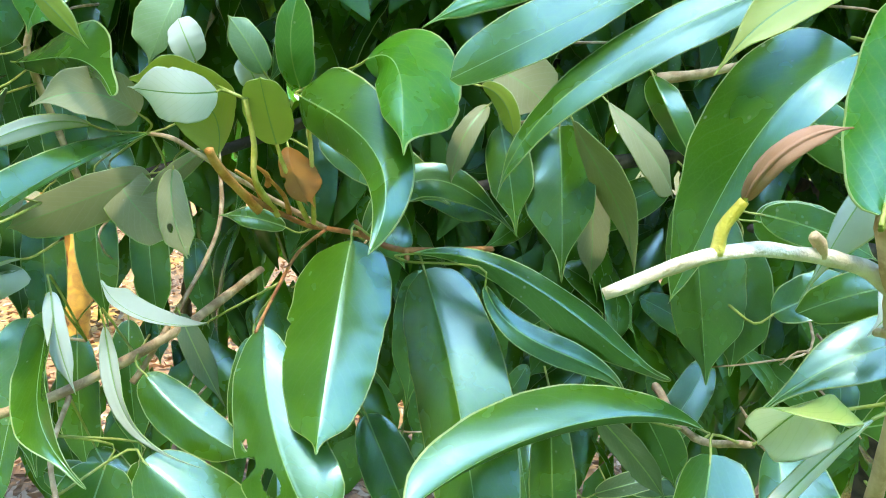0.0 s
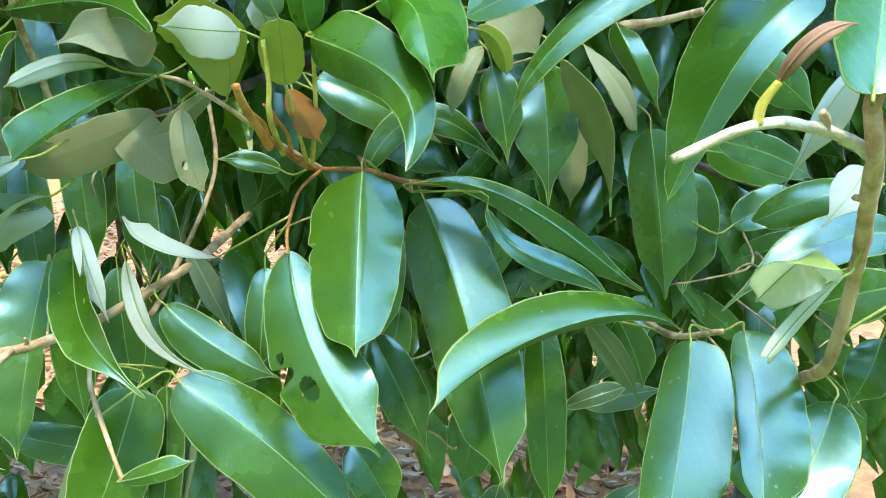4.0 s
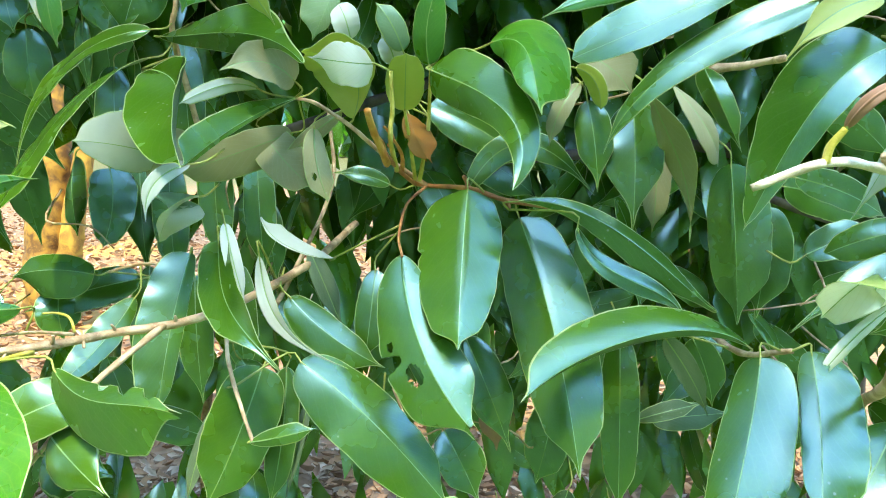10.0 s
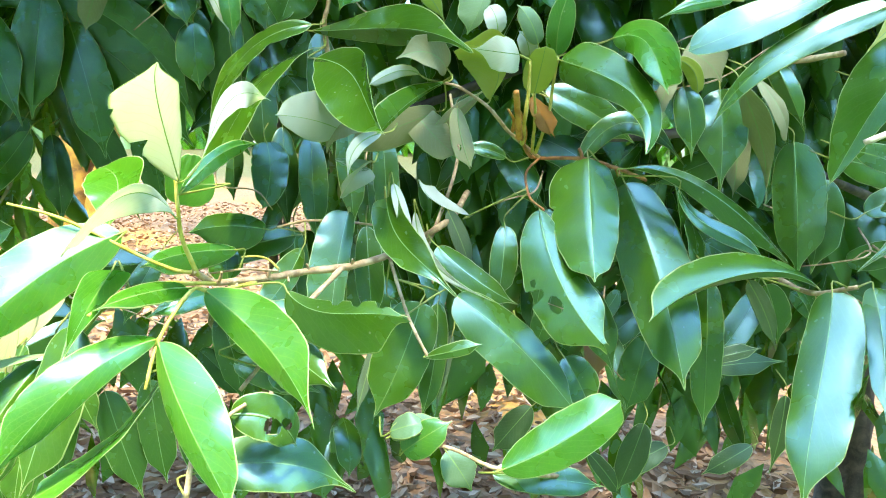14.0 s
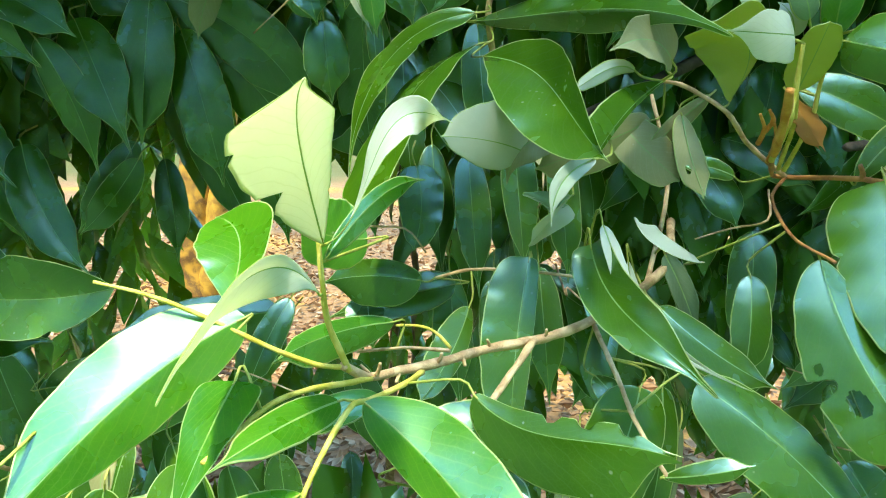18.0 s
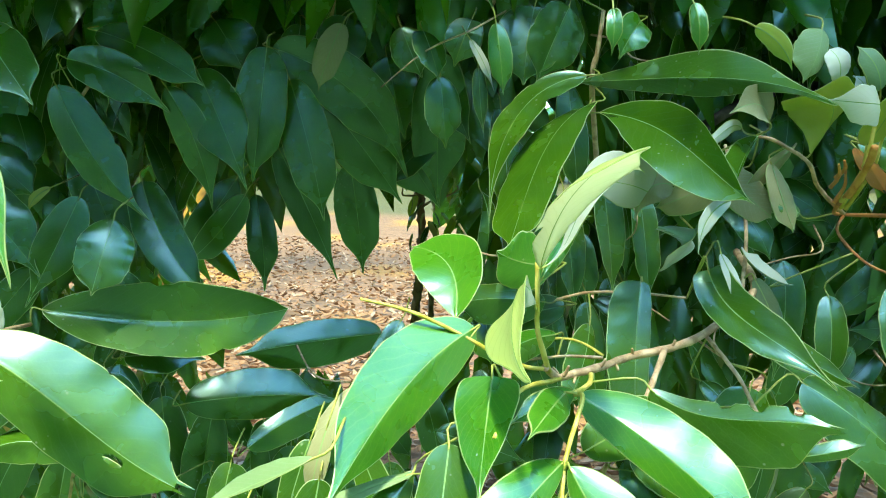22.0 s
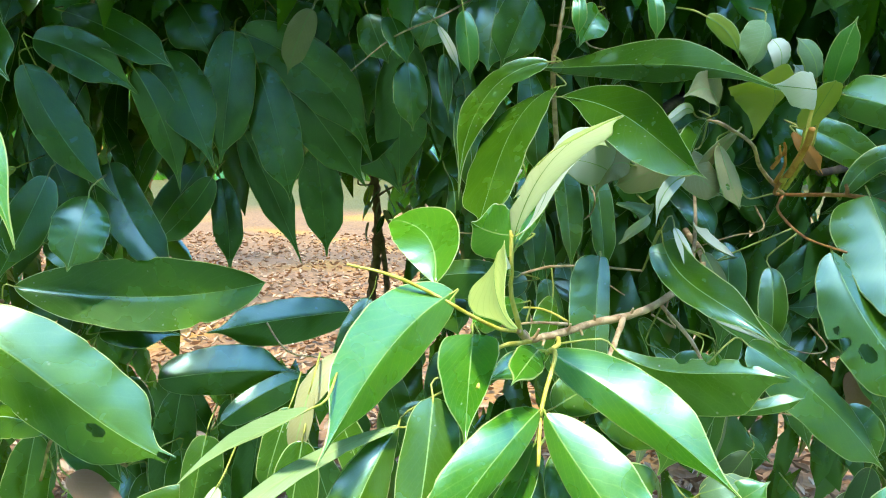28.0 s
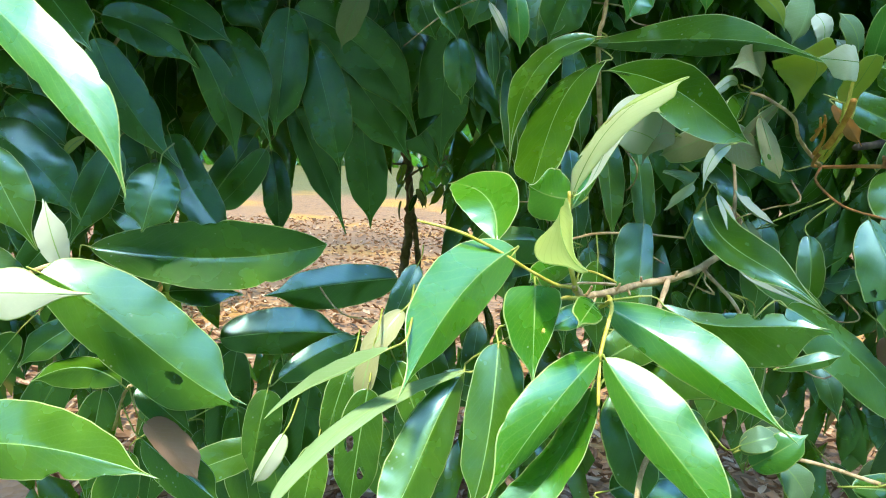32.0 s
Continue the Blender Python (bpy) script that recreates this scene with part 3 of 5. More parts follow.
blade(core, ((-0.1922, 0.4600, 1.1456), (-0.1573, 0.4443, 1.1186), (-0.1156, 0.4400, 1.0958)), (0.11, -0.96, 0.28), (0.0176, 0.0149), (5, -25), "mature", form=(0.4, 0.6))
blade(core, ((-0.1268, 0.4800, 1.1646), (-0.1292, 0.4644, 1.1319), (-0.1330, 0.4600, 1.0936)), (0.06, -0.97, 0.25), (0.0125, 0.0145), (-10, 10), "mature", form=(0.4, 0.5))
leaf(core, (-0.086, 0.530, 1.298), (0.006, 0.520, 1.248), (0.000, -0.006, 0.004), 0.040, (0.02, -0.97, 0.23))
leaf(core, (-0.120, 0.560, 1.228), (-0.171, 0.560, 1.237), (0.000, -0.006, 0.004), 0.018, (0.06, -0.94, 0.34))
leaf(core, (-0.052, 0.480, 1.110), (-0.013, 0.460, 1.019), (0.000, -0.006, 0.004), 0.040, (0.07, -0.97, 0.24))
leaf(core, (-0.069, 0.440, 1.046), (-0.040, 0.430, 0.990), (0.000, -0.006, 0.004), 0.039, (0.16, -0.95, 0.25))
leaf(core, (-0.116, 0.420, 1.067), (-0.115, 0.420, 1.037), (0.000, -0.006, 0.004), 0.021, (0.07, -1.00, 0.00), "pale")
leaf(core, (-0.028, 0.500, 1.060), (-0.020, 0.500, 1.003), (0.000, -0.006, 0.004), 0.030, (-0.01, -1.00, -0.00), "dead")
blade(core, ((-0.1032, 0.5000, 1.2901), (-0.0959, 0.4843, 1.2701), (-0.0848, 0.4800, 1.2509)), (0.00, -1.00, 0.01), (0.0091, 0.0162), (15, -35), "rust", form=(0.4, 0.35), torn=0.92, bites=((0.5, 1, 0.3),))

top = branch("leafy_branch", "branch of green leaves and pale leaf undersides", (-0.300, 0.620, 1.250))
stem(top, [(-0.300, 0.620, 1.250), (-0.316, 0.585, 1.350), (-0.313, 0.580, 1.378), (-0.308, 0.580, 1.418)], 0.0030, 0.0020)
blade(top, ((-0.1898, 0.4897, 1.2995), (-0.2193, 0.4403, 1.2807), (-0.2481, 0.3853, 1.2494)), (0.47, -0.82, 0.32), (0.0162, 0.0031), (0, 2), "mature", form=(0.66, 0.17), drip=0.03, twist=-49, cup=0.20)
leaf(top, (-0.246, 0.390, 1.250), (-0.271, 0.377, 1.212), (-0.007, -0.006, 0.006), 0.012, (-0.20, 0.96, -0.19), "pale")
blade(top, ((-0.3183, 0.5281, 1.3197), (-0.2837, 0.4815, 1.3073), (-0.2645, 0.4259, 1.2848), (-0.2413, 0.3566, 1.2495)), (-0.35, -0.89, 0.29), (0.0374, 0.0252), (37, 29), "mature", form=(0.87, 0.90), drip=0.05, twist=65, cup=-0.02)
blade(top, ((-0.3313, 0.5882, 1.3531), (-0.2525, 0.4985, 1.3480), (-0.2038, 0.4401, 1.3382), (-0.1726, 0.3943, 1.3187)), (0.32, -0.93, -0.20), (0.0183, 0.0339), (-1, -58), "mature", form=(0.83, 0.33), drip=0.23, twist=28, cup=0.03)
blade(top, ((-0.3258, 0.5538, 1.3550), (-0.3760, 0.5367, 1.3329), (-0.4014, 0.5171, 1.2982), (-0.4158, 0.4952, 1.2225)), (-0.60, -0.75, 0.28), (0.0243, 0.0239), (-19, 2), "mature", form=(0.67, 0.88), drip=0.23, twist=1, cup=-0.17, bites=((0.3, -1, 0.3),))
blade(top, ((-0.3202, 0.5335, 1.3297), (-0.3618, 0.4976, 1.2973), (-0.3885, 0.4616, 1.2436), (-0.4025, 0.4358, 1.2049)), (-0.74, 0.30, 0.61), (0.0362, 0.0299), (38, -44), "mature", form=(0.66, 0.57), drip=0.06, twist=-11, cup=-0.02)
blade(top, ((-0.2871, 0.4600, 1.2513), (-0.3106, 0.4398, 1.2593), (-0.3405, 0.4300, 1.2621)), (0.37, -0.93, 0.03), (0.0281, 0.0185), (15, -10), "pale", form=(0.4, 0.7), drip=0.05, under=True)
leaf(top, (-0.266, 0.470, 1.258), (-0.298, 0.460, 1.229), (-0.003, -0.006, 0.013), 0.029, (0.02, 0.94, -0.35), "khaki")
leaf(top, (-0.277, 0.560, 1.405), (-0.298, 0.550, 1.369), (0.000, -0.006, 0.004), 0.037, (0.13, -0.97, 0.20), "young")
leaf(top, (-0.338, 0.600, 1.425), (-0.368, 0.600, 1.351), (0.000, -0.006, 0.004), 0.061, (0.25, -0.96, -0.10))
leaf(top, (-0.434, 0.570, 1.389), (-0.411, 0.570, 1.341), (0.000, -0.006, 0.004), 0.012, (-0.42, 0.88, -0.20), "pale")
leaf(top, (-0.464, 0.620, 1.360), (-0.458, 0.620, 1.287), (0.000, -0.006, 0.004), 0.044, (0.46, -0.88, 0.04))
leaf(top, (-0.482, 0.620, 1.405), (-0.464, 0.600, 1.352), (0.000, -0.006, 0.004), 0.037, (0.40, -0.81, 0.44))
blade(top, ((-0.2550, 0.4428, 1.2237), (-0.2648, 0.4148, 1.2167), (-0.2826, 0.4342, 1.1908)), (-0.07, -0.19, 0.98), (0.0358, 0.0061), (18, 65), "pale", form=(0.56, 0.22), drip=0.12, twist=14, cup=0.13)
leaf(top, (-0.333, 0.400, 1.386), (-0.333, 0.400, 1.353), (0.000, -0.006, 0.004), 0.013, (-0.25, -0.97, -0.00), "young")
leaf(top, (-0.276, 0.400, 1.390), (-0.271, 0.400, 1.354), (0.000, -0.006, 0.004), 0.013, (-0.32, -0.95, -0.04), "young")
leaf(top, (-0.224, 0.420, 1.377), (-0.195, 0.420, 1.345), (0.000, -0.006, 0.004), 0.015, (-0.18, -0.97, -0.15), "lime")

left = branch("leafy_branch", "branch with hanging dark blue-green leaves on thin twigs", (-0.353, 0.515, 1.151))
stem(left, [(-0.353, 0.515, 1.151), (-0.325, 0.510, 1.159), (-0.285, 0.500, 1.161), (-0.243, 0.490, 1.159)], 0.0015, 0.0011)
stem(left, [(-0.205, 0.470, 1.136), (-0.192, 0.500, 1.165), (-0.171, 0.560, 1.227), (-0.180, 0.600, 1.293)], 0.0022, 0.0016)
blade(left, ((-0.2418, 0.4425, 1.1913), (-0.2261, 0.3965, 1.1588), (-0.2032, 0.3615, 1.1427), (-0.1795, 0.3495, 1.1224)), (-0.21, -0.65, 0.73), (0.0181, 0.0160), (-18, 32), "mature", form=(0.16, 0.37), drip=0.18, twist=0, cup=-0.29)
leaf(left, (-0.235, 0.435, 1.205), (-0.217, 0.420, 1.146), (0.000, -0.006, 0.004), 0.013, (-0.26, 0.92, -0.31), "pale")
blade(left, ((-0.2148, 0.4575, 1.1777), (-0.2056, 0.4450, 1.1448), (-0.1823, 0.4189, 1.1242), (-0.1414, 0.4103, 1.1048)), (0.07, 0.91, 0.40), (0.0067, 0.0072), (14, -28), "pale", form=(0.57, 0.90), drip=0.29, twist=20, cup=0.11)
blade(left, ((-0.2808, 0.5009, 1.1709), (-0.2887, 0.4765, 1.1194), (-0.2923, 0.4450, 1.0472)), (0.36, -0.93, -0.07), (0.0274, 0.0123), (-14, 44), "mature", form=(0.26, 0.44), drip=0.09, twist=-28, cup=-0.00)
blade(left, ((-0.3253, 0.4960, 1.1333), (-0.3382, 0.4541, 1.1038), (-0.3545, 0.4211, 1.0842)), (0.51, -0.48, 0.71), (0.0161, 0.0101), (-8, -0), "mature", form=(0.51, 0.61), drip=0.06, twist=-0, cup=0.09)
blade(left, ((-0.3641, 0.5100, 1.1496), (-0.4035, 0.5236, 1.1497), (-0.4527, 0.5500, 1.1370)), (0.44, -0.88, 0.18), (0.0148, 0.0262), (-20, -10), "mature", form=(0.45, 0.5))
leaf(left, (-0.341, 0.550, 1.138), (-0.460, 0.580, 1.097), (0.000, -0.006, 0.004), 0.037, (-0.34, -0.88, 0.34))
blade(left, ((-0.4203, 0.6120, 1.2428), (-0.4146, 0.5898, 1.2249), (-0.4170, 0.6019, 1.1671)), (0.13, -0.95, 0.27), (0.0094, 0.0128), (-33, -32), "mature", form=(0.52, 0.29), drip=0.09, twist=-62, cup=0.44)
blade(left, ((-0.3778, 0.5848, 1.2336), (-0.3717, 0.5731, 1.2009), (-0.3774, 0.5615, 1.1635)), (0.42, -0.61, 0.67), (0.0205, 0.0214), (-3, 6), "mature", form=(0.25, 0.55), drip=0.05, twist=4, cup=0.00)
leaf(left, (-0.417, 0.560, 1.124), (-0.410, 0.550, 1.079), (0.000, -0.006, 0.004), 0.040, (0.43, -0.86, 0.26))
leaf(left, (-0.182, 0.500, 1.175), (-0.154, 0.500, 1.108), (0.000, -0.006, 0.004), 0.018, (-0.28, 0.95, -0.37))
leaf(left, (-0.370, 0.640, 1.250), (-0.358, 0.620, 1.125), (0.000, -0.008, 0.002), 0.037, (0.39, -0.90, -0.07))
leaf(left, (-0.335, 0.620, 1.240), (-0.323, 0.600, 1.115), (0.000, -0.008, 0.002), 0.035, (0.37, -0.91, -0.07))
leaf(left, (-0.295, 0.630, 1.260), (-0.283, 0.610, 1.135), (0.000, -0.008, 0.002), 0.037, (0.31, -0.93, -0.07))
leaf(left, (-0.255, 0.640, 1.250), (-0.243, 0.620, 1.125), (0.000, -0.008, 0.002), 0.035, (0.26, -0.95, -0.07))
leaf(left, (-0.350, 0.600, 1.140), (-0.338, 0.580, 1.015), (0.000, -0.008, 0.002), 0.037, (0.39, -0.90, -0.07))
leaf(left, (-0.310, 0.610, 1.130), (-0.298, 0.590, 1.005), (0.000, -0.008, 0.002), 0.035, (0.35, -0.92, -0.07))
leaf(left, (-0.270, 0.620, 1.140), (-0.258, 0.600, 1.015), (0.000, -0.008, 0.002), 0.037, (0.29, -0.94, -0.07))
leaf(left, (-0.400, 0.660, 1.330), (-0.388, 0.640, 1.205), (0.000, -0.008, 0.002), 0.037, (0.41, -0.89, -0.07))
leaf(left, (-0.330, 0.660, 1.360), (-0.318, 0.640, 1.235), (0.000, -0.008, 0.002), 0.037, (0.34, -0.92, -0.07))

low = branch("leafy_branch", "low branch with drooping leaves near the ground gap", (-0.237, 0.450, 1.134))
stem(low, [(-0.237, 0.450, 1.134), (-0.227, 0.405, 1.115), (-0.217, 0.390, 1.092), (-0.201, 0.366, 1.068), (-0.197, 0.365, 1.068)], 0.0018, 0.0012)
stem(low, [(-0.074, 0.360, 0.964), (-0.142, 0.310, 0.994), (-0.179, 0.340, 0.997), (-0.226, 0.370, 0.995)], 0.0022, 0.0015)
stem(low, [(-0.358, 0.220, 1.014), (-0.353, 0.225, 1.044), (-0.337, 0.240, 1.061), (-0.326, 0.250, 1.067)], 0.0020, 0.0013)
blade(low, ((-0.1758, 0.4100, 1.1091), (-0.1357, 0.3967, 1.0826), (-0.0967, 0.3877, 1.0465), (-0.0648, 0.3850, 1.0095)), (0.04, -0.92, 0.39), (0.0297, 0.0242), (10, -25), "mature", form=(0.35, 0.5), drip=0.1)
blade(low, ((-0.2074, 0.4300, 1.0978), (-0.2200, 0.4159, 1.0564), (-0.2466, 0.4100, 0.9941)), (0.22, -0.89, 0.40), (0.0272, 0.0251), (-10, 8), "mature", form=(0.3, 0.5))
blade(low, ((-0.1913, 0.4400, 1.0947), (-0.1921, 0.4300, 1.0509), (-0.2037, 0.4300, 0.9837)), (0.17, -0.90, 0.40), (0.0119, 0.0116), (-5, 10), "mature", form=(0.35, 0.5))
leaf(low, (-0.245, 0.440, 1.064), (-0.264, 0.420, 0.989), (0.000, -0.006, 0.004), 0.012, (-0.13, 0.97, -0.22))
leaf(low, (-0.176, 0.450, 1.062), (-0.191, 0.430, 0.986), (0.000, -0.006, 0.004), 0.010, (-0.05, 0.97, -0.25))
blade(low, ((-0.2034, 0.3660, 1.0663), (-0.1801, 0.3532, 1.0762), (-0.1558, 0.3510, 1.0837)), (0.17, -0.90, 0.39), (0.0058, 0.0080), (-10, -20), "mature", form=(0.6, 0.4), torn=0.95)
leaf(low, (-0.336, 0.250, 1.059), (-0.295, 0.270, 1.028), (0.002, -0.006, 0.013), 0.033, (0.61, -0.71, 0.35), torn=0.95, holes=((0.5, 0.3, 0.12), (0.65, -0.2, 0.08)))
blade(low, ((-0.1424, 0.3000, 0.9987), (-0.1004, 0.2940, 1.0240), (-0.0541, 0.3000, 1.0570)), (-0.20, -0.90, 0.39), (0.0189, 0.0221), (-8, -20), "young", form=(0.45, 0.35), drip=0.03)
leaf(low, (-0.230, 0.360, 0.998), (-0.189, 0.365, 1.014), (0.000, -0.006, 0.004), 0.019, (-0.12, -0.82, 0.56), "pale")
leaf(low, (-0.219, 0.360, 0.984), (-0.179, 0.350, 1.017), (0.000, -0.006, 0.004), 0.030, (-0.48, -0.81, 0.34), "young")
leaf(low, (-0.364, 0.260, 1.011), (-0.254, 0.300, 0.978), (-0.005, -0.006, 0.019), 0.043, (0.43, -0.70, 0.57))
leaf(low, (-0.144, 0.340, 0.976), (-0.044, 0.360, 0.956), (0.000, -0.006, 0.004), 0.029, (0.27, -0.74, 0.61))
leaf(low, (-0.181, 0.380, 0.976), (-0.157, 0.380, 0.939), (0.000, -0.006, 0.004), 0.032, (0.30, -0.93, 0.20), "pale")
leaf(low, (-0.233, 0.470, 1.091), (-0.204, 0.460, 1.057), (0.000, -0.006, 0.004), 0.024, (0.26, -0.85, 0.47))
leaf(low, (0.068, 0.600, 0.916), (0.041, 0.600, 0.828), (0.000, -0.006, 0.004), 0.038, (-0.46, -0.87, 0.15), "khaki")
leaf(low, (0.242, 0.680, 0.855), (0.178, 0.680, 0.813), (0.000, -0.006, 0.004), 0.028, (-0.37, -0.73, 0.58), "khaki")
leaf(low, (0.117, 0.650, 0.866), (0.033, 0.650, 0.818), (0.000, -0.006, 0.004), 0.035, (-0.33, -0.75, 0.57), "khaki")
leaf(low, (0.237, 0.600, 0.955), (0.227, 0.600, 0.854), (0.000, -0.006, 0.004), 0.025, (-0.52, -0.85, 0.05), "khaki")
leaf(low, (0.170, 0.660, 0.969), (0.264, 0.660, 0.979), (0.000, -0.006, 0.004), 0.031, (-0.06, -0.82, 0.58), "khaki")
leaf(low, (-0.066, 0.620, 0.926), (-0.111, 0.620, 0.867), (0.000, -0.006, 0.004), 0.036, (-0.40, -0.87, 0.30), "khaki")
leaf(low, (0.013, 0.640, 0.860), (0.061, 0.640, 0.800), (0.000, -0.006, 0.004), 0.024, (0.22, -0.96, 0.17), "khaki")

rightlow = branch("leafy_branch", "branch with long arching glossy leaves", (0.149, 0.500, 1.123))
stem(rightlow, [(0.149, 0.500, 1.123), (0.149, 0.420, 1.120), (0.164, 0.372, 1.136)], 0.0030, 0.0020)
blade(rightlow, ((0.1553, 0.4154, 1.1248), (0.1147, 0.3967, 1.1420), (0.0408, 0.3740, 1.1363), (-0.0261, 0.3341, 1.1099)), (-0.21, -0.94, 0.26), (0.0233, 0.0063), (-18, -46), "mature", form=(0.84, 0.75), drip=0.06, twist=-51, cup=0.48)
blade(rightlow, ((0.1419, 0.3710, 1.1310), (0.1229, 0.3388, 1.0799), (0.1036, 0.3115, 1.0325), (0.0890, 0.2850, 0.9769)), (-0.49, -0.82, 0.30), (0.0198, 0.0298), (-8, 10), "mature", form=(0.25, 0.35), bites=((0.5, -1, 0.16),))
blade(rightlow, ((0.1761, 0.3700, 1.1365), (0.1669, 0.3324, 1.0963), (0.1526, 0.2950, 1.0442)), (-0.48, -0.81, 0.34), (0.0126, 0.0291), (5, -18), "mature", form=(0.3, 0.4))
leaf(rightlow, (0.227, 0.350, 1.094), (0.160, 0.300, 1.036), (0.000, -0.006, 0.004), 0.045, (-0.27, -0.55, 0.79))
leaf(rightlow, (0.096, 0.430, 1.127), (0.155, 0.480, 1.046), (0.000, -0.006, 0.004), 0.020, (-0.38, 0.89, 0.27))
blade(rightlow, ((0.0703, 0.4600, 1.1178), (0.0716, 0.4493, 1.0510), (0.0758, 0.4500, 0.9706)), (-0.26, -0.89, 0.37), (0.0164, 0.0159), (-10, 10), "mature", form=(0.3, 0.5))
leaf(rightlow, (0.133, 0.470, 1.116), (0.167, 0.500, 1.046), (0.000, -0.006, 0.004), 0.032, (0.04, -0.93, -0.38))
leaf(rightlow, (0.127, 0.580, 1.001), (0.191, 0.580, 1.019), (0.000, -0.006, 0.004), 0.021, (-0.17, -0.78, 0.60), "khaki")
leaf(rightlow, (0.035, 0.520, 1.048), (0.019, 0.520, 0.962), (0.000, -0.006, 0.004), 0.042, (-0.31, -0.95, 0.06))

right = branch("leafy_branch", "branch with a pale cut twig and sky-blue shining leaves", (0.128, 0.205, 1.255))
stem(right, [(0.128, 0.205, 1.255), (0.130, 0.203, 1.258), (0.129, 0.201, 1.260)], 0.0021, 0.0014)
stem(right, [(0.102, 0.198, 1.267), (0.101, 0.196, 1.270), (0.098, 0.194, 1.273)], 0.0021, 0.0014)
stem(right, [(0.142, 0.225, 1.237), (0.138, 0.223, 1.238), (0.133, 0.221, 1.239)], 0.0021, 0.0014)
stem(right, [(0.210, 0.360, 1.106), (0.185, 0.300, 1.140), (0.170, 0.265, 1.200), (0.142, 0.225, 1.237), (0.128, 0.205, 1.256), (0.119, 0.197, 1.277), (0.133, 0.200, 1.284)], 0.0037, 0.0030, "cane")
stem(right, [(0.128, 0.205, 1.255), (0.119, 0.206, 1.262), (0.094, 0.195, 1.268), (0.069, 0.187, 1.269), (0.042, 0.190, 1.258)], 0.0026, 0.0018, "pale")
stem(right, [(0.129, 0.205, 1.258), (0.127, 0.195, 1.277), (0.124, 0.180, 1.295)], 0.0024, 0.0020)
stem(right, [(0.330, 0.640, 0.980), (0.285, 0.520, 1.030), (0.240, 0.420, 1.075), (0.210, 0.360, 1.106)], 0.0045, 0.0040)
stem(right, [(0.070, 0.187, 1.269), (0.071, 0.186, 1.276), (0.075, 0.184, 1.283)], 0.0019, 0.0014, "green")
leaf(right, (0.279, 0.370, 1.194), (0.160, 0.370, 1.149), (-0.006, -0.006, 0.017), 0.035, (-0.22, -0.79, 0.57))
# Two sunlit leaves; their white glare comes from the cream leaf colour.
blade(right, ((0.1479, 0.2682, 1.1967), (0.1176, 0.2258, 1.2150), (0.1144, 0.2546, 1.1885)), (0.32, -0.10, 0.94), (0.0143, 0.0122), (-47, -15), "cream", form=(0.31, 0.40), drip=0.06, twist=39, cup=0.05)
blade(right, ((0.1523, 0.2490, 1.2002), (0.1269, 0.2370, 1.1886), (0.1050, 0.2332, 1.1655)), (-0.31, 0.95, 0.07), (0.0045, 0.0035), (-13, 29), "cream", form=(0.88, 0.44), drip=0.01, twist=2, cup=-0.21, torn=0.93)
blade(right, ((0.1291, 0.3651, 1.3859), (0.0663, 0.3623, 1.3547), (0.0035, 0.3821, 1.3258)), (-0.80, -0.58, 0.13), (0.0219, 0.0146), (-1, 7), "mature", form=(0.90, 0.48), drip=0.01, twist=9, cup=-0.05)
blade(right, ((0.1402, 0.3420, 1.3609), (0.0913, 0.3506, 1.3390), (0.0558, 0.3568, 1.3149), (0.0272, 0.3802, 1.2653)), (-0.71, -0.68, -0.19), (0.0124, 0.0133), (-22, 19), "mature", form=(0.23, 0.69), drip=0.08, twist=-5, cup=0.07)
blade(right, ((0.1735, 0.3182, 1.3320), (0.1413, 0.3135, 1.3108), (0.1191, 0.3193, 1.2708), (0.1013, 0.3261, 1.2234)), (-0.80, -0.60, 0.04), (0.0382, 0.0155), (-13, 1), "mature", form=(0.31, 0.90), drip=0.03, twist=-0, cup=0.01)
leaf(right, (0.172, 0.330, 1.361), (0.114, 0.320, 1.323), (-0.006, -0.006, 0.006), 0.020, (0.12, 0.89, -0.43), "lime")
leaf(right, (0.051, 0.420, 1.374), (-0.012, 0.420, 1.356), (0.000, -0.006, 0.004), 0.013, (-0.05, -0.98, 0.18), "young")
blade(right, ((0.1135, 0.1900, 1.2789), (0.1274, 0.2082, 1.3069), (0.1566, 0.2500, 1.3576)), (-0.56, -0.82, -0.08), (0.0179, 0.0156), (5, -10), "young", form=(0.4, 0.5))
leaf(right, (0.075, 0.184, 1.283), (0.099, 0.180, 1.301), (-0.007, -0.006, 0.003), 0.006, (-0.40, -0.85, 0.34), "dead", torn=0.97)
blade(right, ((0.1670, 0.2700, 1.2908), (0.1485, 0.2646, 1.2742), (0.1391, 0.2647, 1.2563), (0.1322, 0.2700, 1.2371)), (-0.20, -0.88, 0.44), (0.0052, 0.0139), (29, -30), "pale", form=(0.38, 0.75), drip=0.24, twist=-1, cup=0.46, under=True)
leaf(right, (0.256, 0.380, 1.223), (0.197, 0.418, 1.192), (-0.004, -0.006, 0.005), 0.029, (-0.63, -0.70, 0.33))
leaf(right, (0.226, 0.340, 1.239), (0.195, 0.330, 1.207), (0.000, -0.006, 0.004), 0.023, (0.37, 0.72, -0.59), "pale")
leaf(right, (0.226, 0.500, 1.316), (0.302, 0.500, 1.262), (0.000, -0.006, 0.004), 0.037, (-0.05, -1.00, -0.07))
leaf(right, (0.194, 0.450, 1.250), (0.268, 0.450, 1.221), (0.000, -0.006, 0.004), 0.027, (0.06, -0.99, 0.15))
leaf(right, (0.317, 0.400, 1.147), (0.237, 0.400, 1.146), (0.000, -0.006, 0.004), 0.035, (-0.01, -0.83, 0.56))
